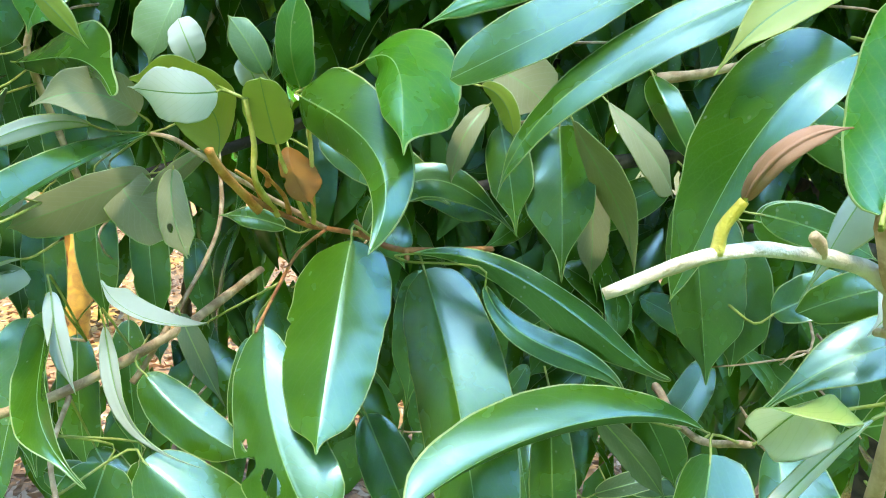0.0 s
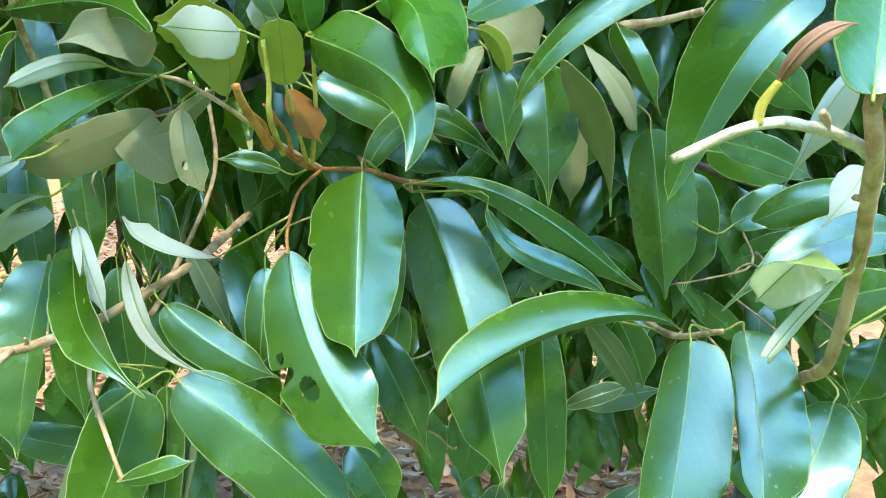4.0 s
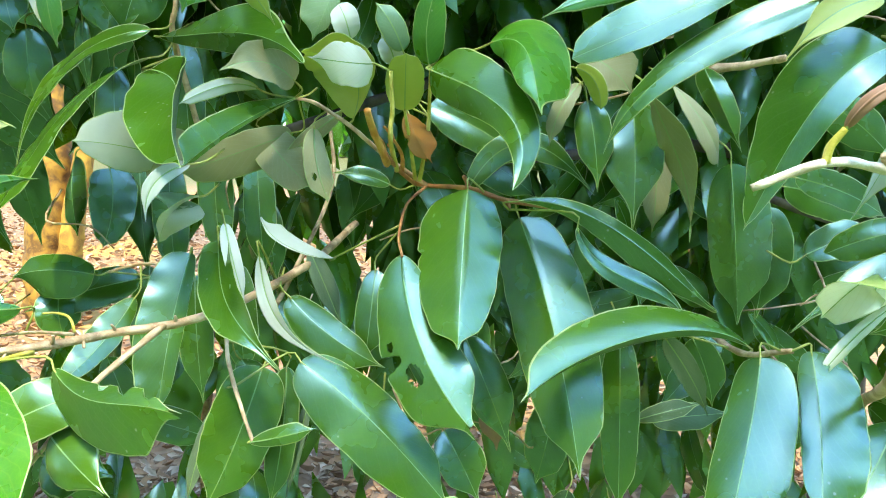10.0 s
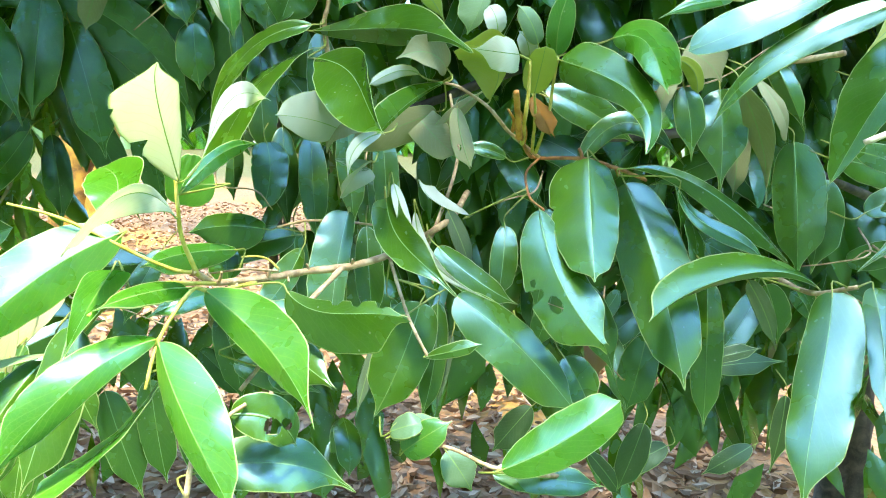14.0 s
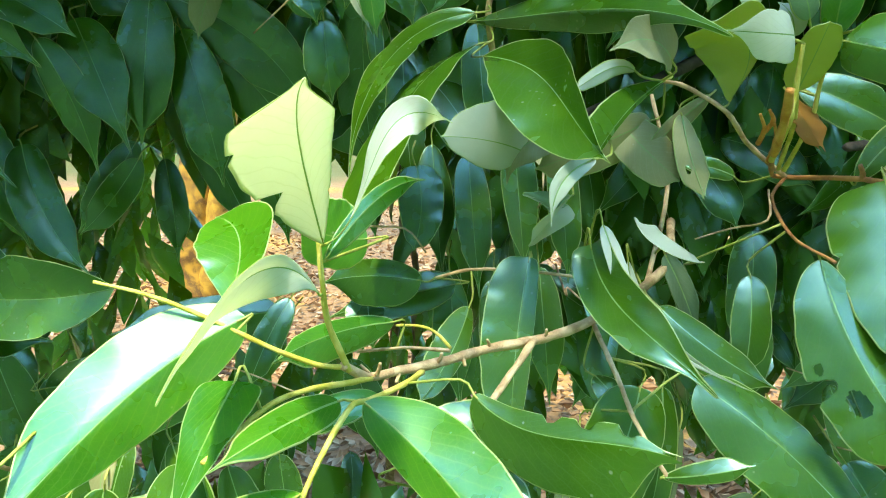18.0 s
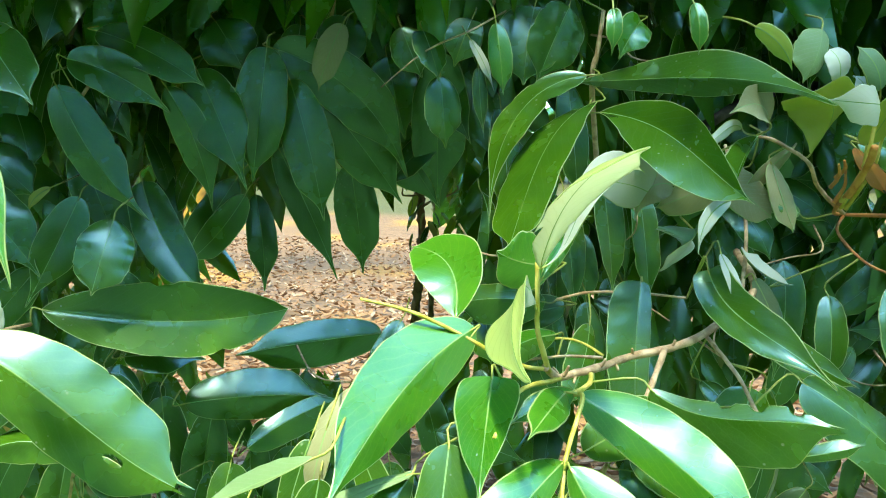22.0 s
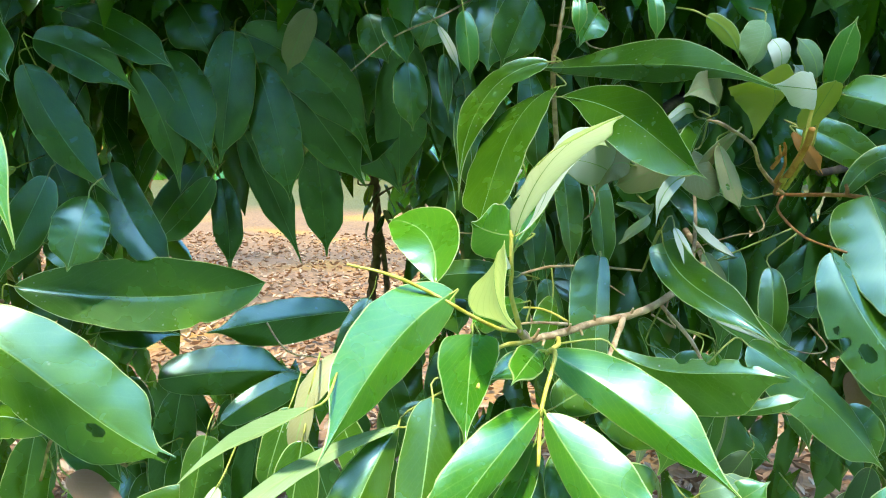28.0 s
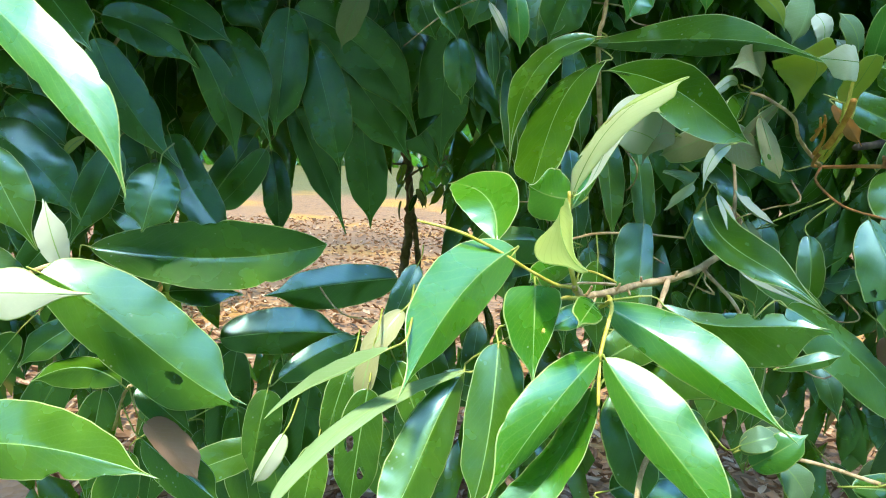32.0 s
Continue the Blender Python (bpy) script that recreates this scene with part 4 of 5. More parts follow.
leaf(right, (0.311, 0.420, 1.108), (0.289, 0.420, 1.057), (0.000, -0.006, 0.004), 0.034, (-0.66, -0.69, 0.28))
leaf(right, (0.222, 0.300, 1.180), (0.195, 0.340, 1.157), (0.000, -0.006, 0.004), 0.031, (-0.86, -0.40, 0.32))

hang = branch("leafy_branch", "branch of hanging narrow greyish leaves", (0.156, 0.550, 1.338))
stem(hang, [(0.156, 0.550, 1.338), (0.182, 0.530, 1.340), (0.201, 0.500, 1.344)], 0.0040, 0.0030)
blade(hang, ((0.0772, 0.4464, 1.3059), (0.0957, 0.4511, 1.2752), (0.1204, 0.4693, 1.2277), (0.1237, 0.4705, 1.1949)), (-0.01, -0.10, 0.99), (0.0135, 0.0132), (22, -25), "khaki", form=(0.31, 0.52), drip=0.29, twist=-0, cup=-0.17)
blade(hang, ((0.1073, 0.4916, 1.3189), (0.1249, 0.4808, 1.2967), (0.1620, 0.5221, 1.2536)), (-0.72, 0.63, -0.28), (0.0127, 0.0151), (-30, -1), "khaki", form=(0.90, 0.84), drip=0.16, twist=-17, cup=-0.29)
blade(hang, ((0.1499, 0.5430, 1.3401), (0.1576, 0.5237, 1.3121), (0.1855, 0.5302, 1.2663)), (0.19, -0.88, -0.45), (0.0140, 0.0135), (-63, -2), "mature", form=(0.34, 0.66), drip=0.17, twist=-3, cup=-0.00)
leaf(hang, (0.037, 0.480, 1.304), (0.047, 0.470, 1.233), (0.000, -0.006, 0.004), 0.030, (-0.20, -0.97, 0.11))
leaf(hang, (0.076, 0.490, 1.303), (0.076, 0.467, 1.204), (0.000, -0.006, 0.004), 0.049, (-0.27, -0.94, 0.22))
leaf(hang, (0.100, 0.500, 1.274), (0.099, 0.490, 1.199), (0.000, -0.006, 0.004), 0.024, (0.30, 0.94, -0.13), "khaki")
blade(hang, ((0.1832, 0.5450, 1.2557), (0.1881, 0.5316, 1.1869), (0.1959, 0.5300, 1.1129)), (-0.40, -0.91, 0.13), (0.0244, 0.0392), (-15, -35), "mature", form=(0.35, 0.5))
leaf(hang, (0.228, 0.560, 1.217), (0.221, 0.550, 1.113), (0.000, -0.006, 0.004), 0.047, (-0.44, -0.89, 0.11))
leaf(hang, (0.211, 0.500, 1.240), (0.294, 0.500, 1.215), (0.000, -0.006, 0.004), 0.040, (0.07, -0.97, 0.23))
leaf(hang, (0.192, 0.420, 1.195), (0.244, 0.420, 1.217), (0.000, -0.006, 0.004), 0.029, (-0.22, -0.83, 0.52))

shoot = branch("leafy_branch", "sunlit young shoot with bright green and yellow-green leaves", (-0.155, 0.620, 1.184))
stem(shoot, [(-0.155, 0.620, 1.184), (-0.182, 0.500, 1.165), (-0.238, 0.450, 1.138), (-0.272, 0.430, 1.130), (-0.307, 0.410, 1.128), (-0.338, 0.380, 1.127), (-0.361, 0.360, 1.128), (-0.372, 0.345, 1.130), (-0.383, 0.328, 1.142)], 0.0036, 0.0026)
stem(shoot, [(-0.380, 0.330, 1.140), (-0.396, 0.325, 1.143), (-0.416, 0.315, 1.154), (-0.443, 0.305, 1.171), (-0.471, 0.298, 1.185), (-0.501, 0.295, 1.193)], 0.0016, 0.0010, "green")
stem(shoot, [(-0.380, 0.330, 1.138), (-0.389, 0.322, 1.168), (-0.390, 0.318, 1.188), (-0.391, 0.316, 1.214)], 0.0019, 0.0014, "green")
stem(shoot, [(-0.371, 0.345, 1.129), (-0.381, 0.325, 1.133), (-0.395, 0.300, 1.138), (-0.405, 0.280, 1.139), (-0.414, 0.250, 1.135), (-0.420, 0.230, 1.131)], 0.0019, 0.0012, "green")
stem(shoot, [(-0.345, 0.370, 1.125), (-0.352, 0.335, 1.129), (-0.365, 0.310, 1.130), (-0.367, 0.270, 1.140), (-0.380, 0.242, 1.114), (-0.384, 0.225, 1.085)], 0.0019, 0.0012, "green")
stem(shoot, [(-0.331, 0.400, 1.129), (-0.360, 0.400, 1.130), (-0.393, 0.410, 1.123)], 0.0012, 0.0010)
stem(shoot, [(-0.331, 0.400, 1.131), (-0.343, 0.420, 1.135), (-0.356, 0.430, 1.136), (-0.372, 0.440, 1.133)], 0.0011, 0.0009, "green")
stem(shoot, [(-0.278, 0.425, 1.130), (-0.290, 0.400, 1.119), (-0.307, 0.370, 1.103), (-0.326, 0.360, 1.075), (-0.351, 0.340, 1.043)], 0.0026, 0.0018)
stem(shoot, [(-0.372, 0.345, 1.130), (-0.373, 0.343, 1.134), (-0.376, 0.341, 1.138)], 0.0015, 0.0009)
stem(shoot, [(-0.368, 0.346, 1.131), (-0.366, 0.344, 1.135), (-0.365, 0.342, 1.139)], 0.0015, 0.0009)
stem(shoot, [(-0.358, 0.362, 1.128), (-0.358, 0.360, 1.125), (-0.359, 0.358, 1.122)], 0.0015, 0.0009)
stem(shoot, [(-0.338, 0.380, 1.127), (-0.335, 0.378, 1.131), (-0.334, 0.376, 1.135)], 0.0015, 0.0009)
stem(shoot, [(-0.307, 0.410, 1.128), (-0.307, 0.408, 1.132), (-0.308, 0.406, 1.135)], 0.0015, 0.0009)
stem(shoot, [(-0.324, 0.395, 1.127), (-0.322, 0.393, 1.125), (-0.321, 0.391, 1.122)], 0.0015, 0.0009)
stem(shoot, [(-0.272, 0.430, 1.130), (-0.270, 0.428, 1.134), (-0.270, 0.426, 1.137)], 0.0015, 0.0009)
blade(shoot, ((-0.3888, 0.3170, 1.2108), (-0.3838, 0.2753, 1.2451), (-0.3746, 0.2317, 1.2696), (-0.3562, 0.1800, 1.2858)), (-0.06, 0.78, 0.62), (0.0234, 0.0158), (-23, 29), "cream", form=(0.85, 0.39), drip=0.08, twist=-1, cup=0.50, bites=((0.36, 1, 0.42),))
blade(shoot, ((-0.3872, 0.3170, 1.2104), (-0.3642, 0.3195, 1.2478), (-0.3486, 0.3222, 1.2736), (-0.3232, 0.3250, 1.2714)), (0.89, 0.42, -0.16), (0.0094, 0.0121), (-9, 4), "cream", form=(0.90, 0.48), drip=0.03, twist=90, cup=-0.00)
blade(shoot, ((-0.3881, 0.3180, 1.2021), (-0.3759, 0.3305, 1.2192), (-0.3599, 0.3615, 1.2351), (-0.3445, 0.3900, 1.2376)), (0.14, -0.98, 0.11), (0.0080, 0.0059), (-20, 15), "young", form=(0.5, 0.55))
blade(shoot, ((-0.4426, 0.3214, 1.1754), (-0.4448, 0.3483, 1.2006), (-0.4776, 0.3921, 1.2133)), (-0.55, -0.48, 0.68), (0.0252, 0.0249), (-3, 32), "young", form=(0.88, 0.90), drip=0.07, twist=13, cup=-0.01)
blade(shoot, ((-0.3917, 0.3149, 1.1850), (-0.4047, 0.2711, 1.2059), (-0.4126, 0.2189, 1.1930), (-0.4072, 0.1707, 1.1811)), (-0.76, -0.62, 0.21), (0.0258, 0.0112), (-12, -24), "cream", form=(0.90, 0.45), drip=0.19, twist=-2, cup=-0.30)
blade(shoot, ((-0.4298, 0.3120, 1.1718), (-0.4610, 0.2818, 1.1538), (-0.4863, 0.2471, 1.1286), (-0.5099, 0.2000, 1.0957)), (0.52, -0.77, 0.37), (0.0284, 0.0222), (-17, -19), "young", form=(0.49, 0.84), drip=0.17, twist=-25, cup=-0.01)
blade(shoot, ((-0.4200, 0.2699, 1.1528), (-0.4255, 0.2316, 1.1263), (-0.4293, 0.2031, 1.0997)), (0.01, -0.91, 0.42), (0.0197, 0.0185), (-35, 40), "young", form=(0.15, 0.65), drip=0.21, twist=56, cup=0.13)
leaf(shoot, (-0.375, 0.287, 1.138), (-0.405, 0.200, 1.142), (0.000, -0.006, 0.004), 0.021, (0.58, -0.17, 0.80), "young")
blade(shoot, ((-0.3650, 0.2970, 1.1338), (-0.3267, 0.2701, 1.1139), (-0.2961, 0.2370, 1.0942), (-0.2723, 0.1900, 1.0756)), (-0.74, 0.22, 0.63), (0.0158, 0.0247), (-24, -3), "young", form=(0.51, 0.90), drip=0.19, twist=1, cup=0.08)
blade(shoot, ((-0.3667, 0.4000, 1.1467), (-0.3966, 0.3600, 1.1498), (-0.4179, 0.3150, 1.1461)), (0.20, -0.93, 0.30), (0.0079, 0.0150), (-10, -10), "young", form=(0.5, 0.5))
blade(shoot, ((-0.3811, 0.2411, 1.1136), (-0.4154, 0.1985, 1.0971), (-0.4411, 0.1840, 1.0682), (-0.4607, 0.1724, 1.0405)), (0.65, -0.05, 0.76), (0.0189, 0.0110), (6, -8), "young", form=(0.62, 0.65), drip=0.15, twist=-2, cup=0.26)
blade(shoot, ((-0.3807, 0.2579, 1.0858), (-0.4014, 0.2304, 1.0538), (-0.4428, 0.1940, 1.0250)), (-0.72, -0.67, 0.15), (0.0249, 0.0200), (-25, 15), "young", form=(0.34, 0.21), drip=0.04, twist=-6, cup=-0.14)
blade(shoot, ((-0.3787, 0.2360, 1.1132), (-0.3623, 0.2134, 1.0890), (-0.3406, 0.1908, 1.0628), (-0.3149, 0.1700, 1.0298)), (-0.52, -0.65, 0.55), (0.0149, 0.0246), (-12, -5), "young", form=(0.64, 0.87), drip=0.07, twist=-1, cup=0.15)
leaf(shoot, (-0.366, 0.260, 1.080), (-0.345, 0.240, 1.007), (0.000, -0.006, 0.004), 0.035, (-0.13, -0.96, 0.23))
blade(shoot, ((-0.4447, 0.2600, 1.1149), (-0.4482, 0.2440, 1.0863), (-0.4534, 0.2301, 1.0535), (-0.4639, 0.2200, 1.0125)), (-0.11, -0.92, 0.38), (0.0179, 0.0210), (-10, -10), "mature", form=(0.35, 0.5))
blade(shoot, ((-0.4661, 0.2777, 1.0906), (-0.4858, 0.2527, 1.0621), (-0.5024, 0.2336, 1.0292), (-0.5146, 0.2194, 1.0083)), (0.32, -0.92, 0.23), (0.0200, 0.0228), (-28, -17), "mature", form=(0.71, 0.38), drip=0.00, twist=7, cup=0.01)
blade(shoot, ((-0.5156, 0.2187, 1.1222), (-0.5347, 0.2251, 1.1101), (-0.5616, 0.2419, 1.0925), (-0.5992, 0.2466, 1.0647)), (0.59, -0.56, -0.58), (0.0069, 0.0090), (32, -58), "young", form=(0.63, 0.87), drip=0.02, twist=-3, cup=0.16)
blade(shoot, ((-0.4665, 0.2698, 1.0919), (-0.5188, 0.2401, 1.0808), (-0.5528, 0.2206, 1.0626), (-0.5847, 0.2004, 1.0311)), (0.64, 0.08, -0.76), (0.0069, 0.0083), (32, -28), "young", form=(0.43, 0.30), drip=0.00, twist=-4, cup=-0.08)
leaf(shoot, (-0.364, 0.330, 1.125), (-0.410, 0.300, 1.111), (0.000, -0.006, 0.004), 0.019, (0.25, -0.69, 0.68), "young")
blade(shoot, ((-0.3121, 0.3300, 1.1272), (-0.2716, 0.2975, 1.1197), (-0.2419, 0.2785, 1.1252), (-0.2156, 0.2650, 1.1250)), (-0.34, -0.88, 0.32), (0.0302, 0.0100), (-15, -10), "mature", form=(0.45, 0.35), torn=0.95, bites=((0.6, -1, 0.5), (0.78, -1, 0.5), (0.42, -1, 0.4),))
leaf(shoot, (-0.355, 0.330, 1.083), (-0.285, 0.350, 1.110), (0.001, -0.006, 0.006), 0.038, (0.07, -0.88, 0.46))
leaf(shoot, (-0.328, 0.344, 1.065), (-0.279, 0.333, 1.057), (0.000, -0.006, 0.004), 0.041, (-0.01, -0.65, 0.76), torn=0.93)
leaf(shoot, (-0.339, 0.360, 1.099), (-0.299, 0.350, 1.089), (0.000, -0.006, 0.004), 0.022, (-0.06, -0.82, 0.57), "young")
leaf(shoot, (-0.321, 0.340, 1.080), (-0.268, 0.300, 1.058), (0.000, -0.006, 0.004), 0.033, (-0.35, -0.76, 0.55), torn=0.9)
leaf(shoot, (-0.230, 0.360, 1.002), (-0.195, 0.360, 1.012), (0.000, -0.006, 0.004), 0.024, (-0.19, -0.75, 0.63), "pale")

nearleft = branch("leafy_branch", "branch with broad horizontal leaves, one with a hole", (-0.946, 0.500, 1.066))
stem(nearleft, [(-0.946, 0.500, 1.066), (-0.835, 0.420, 1.128), (-0.833, 0.500, 1.124)], 0.0030, 0.0020)
blade(nearleft, ((-0.8085, 0.3800, 1.1343), (-0.7450, 0.3798, 1.0921), (-0.6999, 0.3847, 1.0512), (-0.6488, 0.3940, 1.0150)), (0.33, -0.91, 0.26), (0.0335, 0.0409), (-12, -12), "mature", form=(0.35, 0.32), torn=0.94, bites=((0.93, 1, 0.35),), holes=((0.686, 0.22, 0.042),))
blade(nearleft, ((-0.8231, 0.2788, 1.0288), (-0.7397, 0.2445, 1.0437), (-0.6614, 0.2277, 1.0312)), (0.43, -0.82, 0.36), (0.0233, 0.0319), (-3, -24), "mature", form=(0.31, 0.81), drip=0.11, twist=-25, cup=0.10, bites=((0.6, 1, 0.3), (0.8, 1, 0.25),))
blade(nearleft, ((-0.8228, 0.3007, 1.1348), (-0.7714, 0.2933, 1.1366), (-0.7304, 0.2977, 1.1358)), (-0.15, -0.96, 0.22), (0.0193, 0.0188), (-6, -11), "pale", form=(0.41, 0.67), drip=0.28, twist=3, cup=0.13, under=True)
blade(nearleft, ((-0.8220, 0.5006, 1.1376), (-0.7161, 0.4994, 1.1287), (-0.5863, 0.4608, 1.1504)), (0.58, -0.81, 0.03), (0.0333, 0.0379), (39, 1), "mature", form=(0.69, 0.63), drip=0.01, twist=-1, cup=-0.14, bites=((0.47, -1, 0.14),))
blade(nearleft, ((-0.7820, 0.2600, 1.3444), (-0.7200, 0.2361, 1.2887), (-0.6882, 0.2257, 1.2500), (-0.6724, 0.2200, 1.2105)), (0.42, -0.90, -0.07), (0.0141, 0.0203), (0, 0), "young", form=(0.4, 0.6), drip=0.15)
leaf(nearleft, (-0.871, 0.420, 1.235), (-0.831, 0.420, 1.146), (0.000, -0.006, 0.004), 0.046, (0.52, -0.82, 0.23))
leaf(nearleft, (-0.800, 0.400, 1.137), (-0.813, 0.400, 1.197), (0.000, -0.006, 0.004), 0.026, (-0.50, 0.86, -0.11), "pale", torn=0.9)
leaf(nearleft, (-0.900, 0.450, 1.142), (-0.854, 0.450, 1.080), (0.000, -0.006, 0.004), 0.042, (0.50, -0.78, 0.37))
leaf(nearleft, (-0.861, 0.500, 1.389), (-0.789, 0.450, 1.318), (0.000, -0.006, 0.004), 0.050, (0.08, -0.78, 0.63))

mid = branch("leafy_branch", "shaded branch of small dark leaves and a dead leaf", (-0.767, 0.600, 0.921))
stem(mid, [(-0.767, 0.600, 0.921), (-0.772, 0.470, 1.010), (-0.808, 0.500, 0.951)], 0.0022, 0.0014)
blade(mid, ((-0.7122, 0.5500, 1.0339), (-0.6512, 0.5676, 1.0367), (-0.5797, 0.6000, 1.0269)), (0.17, -0.95, 0.26), (0.0241, 0.0289), (-10, -15), "mature", form=(0.4, 0.45))
blade(mid, ((-0.6479, 0.5400, 0.9932), (-0.6082, 0.5642, 1.0161), (-0.5618, 0.6000, 1.0259)), (0.12, -0.95, 0.28), (0.0206, 0.0126), (-10, -10), "mature", form=(0.45, 0.5))
blade(mid, ((-0.5290, 0.6600, 1.0813), (-0.6029, 0.6250, 1.0789), (-0.6768, 0.6000, 1.0700)), (0.11, -0.97, 0.20), (0.0229, 0.0283), (-10, -10), "mature", form=(0.4, 0.5))
leaf(mid, (-0.747, 0.500, 1.095), (-0.679, 0.520, 1.088), (0.000, -0.006, 0.004), 0.038, (0.29, -0.84, 0.45))
blade(mid, ((-0.7780, 0.4528, 1.0156), (-0.8054, 0.4546, 1.0297), (-0.8551, 0.4418, 1.0205)), (0.35, -0.81, 0.47), (0.0242, 0.0238), (-55, -40), "mature", form=(0.69, 0.66), drip=0.08, twist=-1, cup=-0.16)
leaf(mid, (-0.821, 0.470, 1.070), (-0.883, 0.470, 1.024), (0.000, -0.006, 0.004), 0.033, (-0.12, -0.98, 0.16))
blade(mid, ((-0.7441, 0.4200, 0.9916), (-0.7164, 0.4091, 0.9695), (-0.6938, 0.4100, 0.9400)), (0.29, -0.87, 0.39), (0.0095, 0.0180), (-5, -5), "dead", form=(0.3, 0.4), torn=0.96)
leaf(mid, (-0.769, 0.470, 1.007), (-0.715, 0.470, 0.957), (0.000, -0.006, 0.004), 0.032, (0.41, -0.79, 0.21), torn=0.85)
blade(mid, ((-0.7596, 0.4500, 0.9633), (-0.7201, 0.4303, 0.9420), (-0.6770, 0.4200, 0.9133)), (0.28, -0.87, 0.41), (0.0272, 0.0248), (-40, -35), "mature", form=(0.4, 0.5), torn=0.95)
leaf(mid, (-0.669, 0.550, 0.913), (-0.784, 0.550, 0.865), (0.000, -0.006, 0.004), 0.042, (-0.21, -0.85, 0.24))
blade(mid, ((-0.6165, 0.4000, 0.9909), (-0.6278, 0.3941, 0.9711), (-0.6456, 0.4000, 0.9420)), (0.18, -0.89, 0.41), (0.0046, 0.0107), (5, -5), "pale", form=(0.4, 0.6), under=True)
blade(mid, ((-0.6518, 0.5000, 0.9948), (-0.6602, 0.4941, 0.9543), (-0.6704, 0.5000, 0.8972)), (0.20, -0.90, 0.38), (0.0205, 0.0254), (-35, -30), "mature", form=(0.4, 0.6))
leaf(mid, (-0.560, 0.420, 1.051), (-0.583, 0.420, 0.973), (0.000, -0.006, 0.004), 0.027, (-0.07, -1.00, -0.23))
leaf(mid, (-0.514, 0.400, 1.103), (-0.556, 0.380, 1.048), (0.000, -0.006, 0.004), 0.023, (0.05, 0.93, -0.62), "khaki")
leaf(mid, (-0.539, 0.350, 1.050), (-0.555, 0.350, 0.938), (0.000, -0.006, 0.004), 0.038, (-0.02, -1.00, -0.25), holes=((0.4, 0.4, 0.06), (0.6, -0.3, 0.05)))
leaf(mid, (-0.535, 0.360, 1.085), (-0.549, 0.360, 1.024), (0.000, -0.006, 0.004), 0.018, (0.07, 1.00, -0.27), "khaki")
leaf(mid, (-0.898, 0.500, 1.050), (-0.957, 0.500, 0.965), (0.000, -0.006, 0.004), 0.038, (0.08, -1.00, -0.31))
leaf(mid, (-0.519, 0.400, 1.058), (-0.489, 0.400, 0.979), (0.000, -0.006, 0.004), 0.028, (0.23, -0.97, -0.16))
leaf(mid, (-0.504, 0.620, 1.105), (-0.539, 0.591, 1.023), (0.000, -0.006, 0.004), 0.031, (-0.03, -0.94, 0.10))
leaf(mid, (-0.603, 0.500, 0.936), (-0.622, 0.500, 0.837), (0.000, -0.006, 0.004), 0.039, (0.00, -1.00, -0.25))
leaf(mid, (-0.844, 0.660, 1.029), (-0.788, 0.660, 0.878), (0.000, -0.006, 0.004), 0.054, (0.47, -0.87, -0.07))
leaf(mid, (-0.791, 0.680, 0.996), (-0.775, 0.680, 0.843), (0.000, -0.006, 0.004), 0.051, (0.37, -0.93, -0.21))
leaf(mid, (-0.723, 0.660, 0.989), (-0.748, 0.660, 0.833), (0.000, -0.006, 0.004), 0.053, (0.16, -0.99, -0.27))
leaf(mid, (-0.786, 0.600, 0.952), (-0.821, 0.600, 0.793), (0.000, -0.006, 0.004), 0.054, (0.19, -0.98, -0.29))
leaf(mid, (-0.714, 0.620, 0.932), (-0.697, 0.620, 0.777), (0.000, -0.006, 0.004), 0.052, (0.32, -0.95, -0.22))
leaf(mid, (-0.767, 0.660, 0.887), (-0.748, 0.660, 0.732), (0.000, -0.006, 0.004), 0.058, (0.37, -0.93, -0.21))
leaf(mid, (-0.862, 0.600, 0.957), (-0.888, 0.600, 0.808), (0.000, -0.006, 0.004), 0.050, (0.30, -0.95, -0.30))
leaf(mid, (-0.676, 0.700, 0.963), (-0.654, 0.700, 0.818), (0.000, -0.006, 0.004), 0.049, (0.28, -0.96, -0.21))
leaf(mid, (-0.634, 0.660, 0.947), (-0.653, 0.660, 0.799), (0.000, -0.006, 0.004), 0.050, (0.07, -1.00, -0.26))
leaf(mid, (-0.909, 0.620, 0.984), (-0.978, 0.620, 0.852), (0.000, -0.006, 0.004), 0.050, (0.11, -0.99, -0.31))
leaf(mid, (-0.813, 0.550, 0.905), (-0.847, 0.550, 0.799), (0.000, -0.006, 0.004), 0.048, (0.14, -0.99, -0.30))
leaf(mid, (-0.670, 0.600, 0.885), (-0.651, 0.600, 0.773), (0.000, -0.006, 0.004), 0.046, (0.32, -0.94, -0.19))
leaf(mid, (-0.566, 0.600, 0.941), (-0.525, 0.600, 0.808), (0.000, -0.006, 0.004), 0.046, (0.27, -0.96, -0.17))
leaf(mid, (-0.514, 0.600, 0.956), (-0.497, 0.600, 0.828), (0.000, -0.006, 0.004), 0.043, (0.11, -0.99, -0.23))

back = branch("leafy_branch", "deep shaded branch with drooping dark leaves", (-0.400, 0.860, 1.480))
stem(back, [(-0.400, 0.860, 1.480), (-0.600, 0.840, 1.600), (-0.800, 0.780, 1.600), (-1.000, 0.720, 1.580)], 0.0050, 0.0030)
stem(back, [(-0.600, 0.840, 1.600), (-0.620, 0.860, 1.450), (-0.660, 0.840, 1.320)], 0.0030, 0.0020)
stem(back, [(-0.800, 0.780, 1.600), (-0.840, 0.760, 1.450), (-0.880, 0.700, 1.340)], 0.0030, 0.0020)
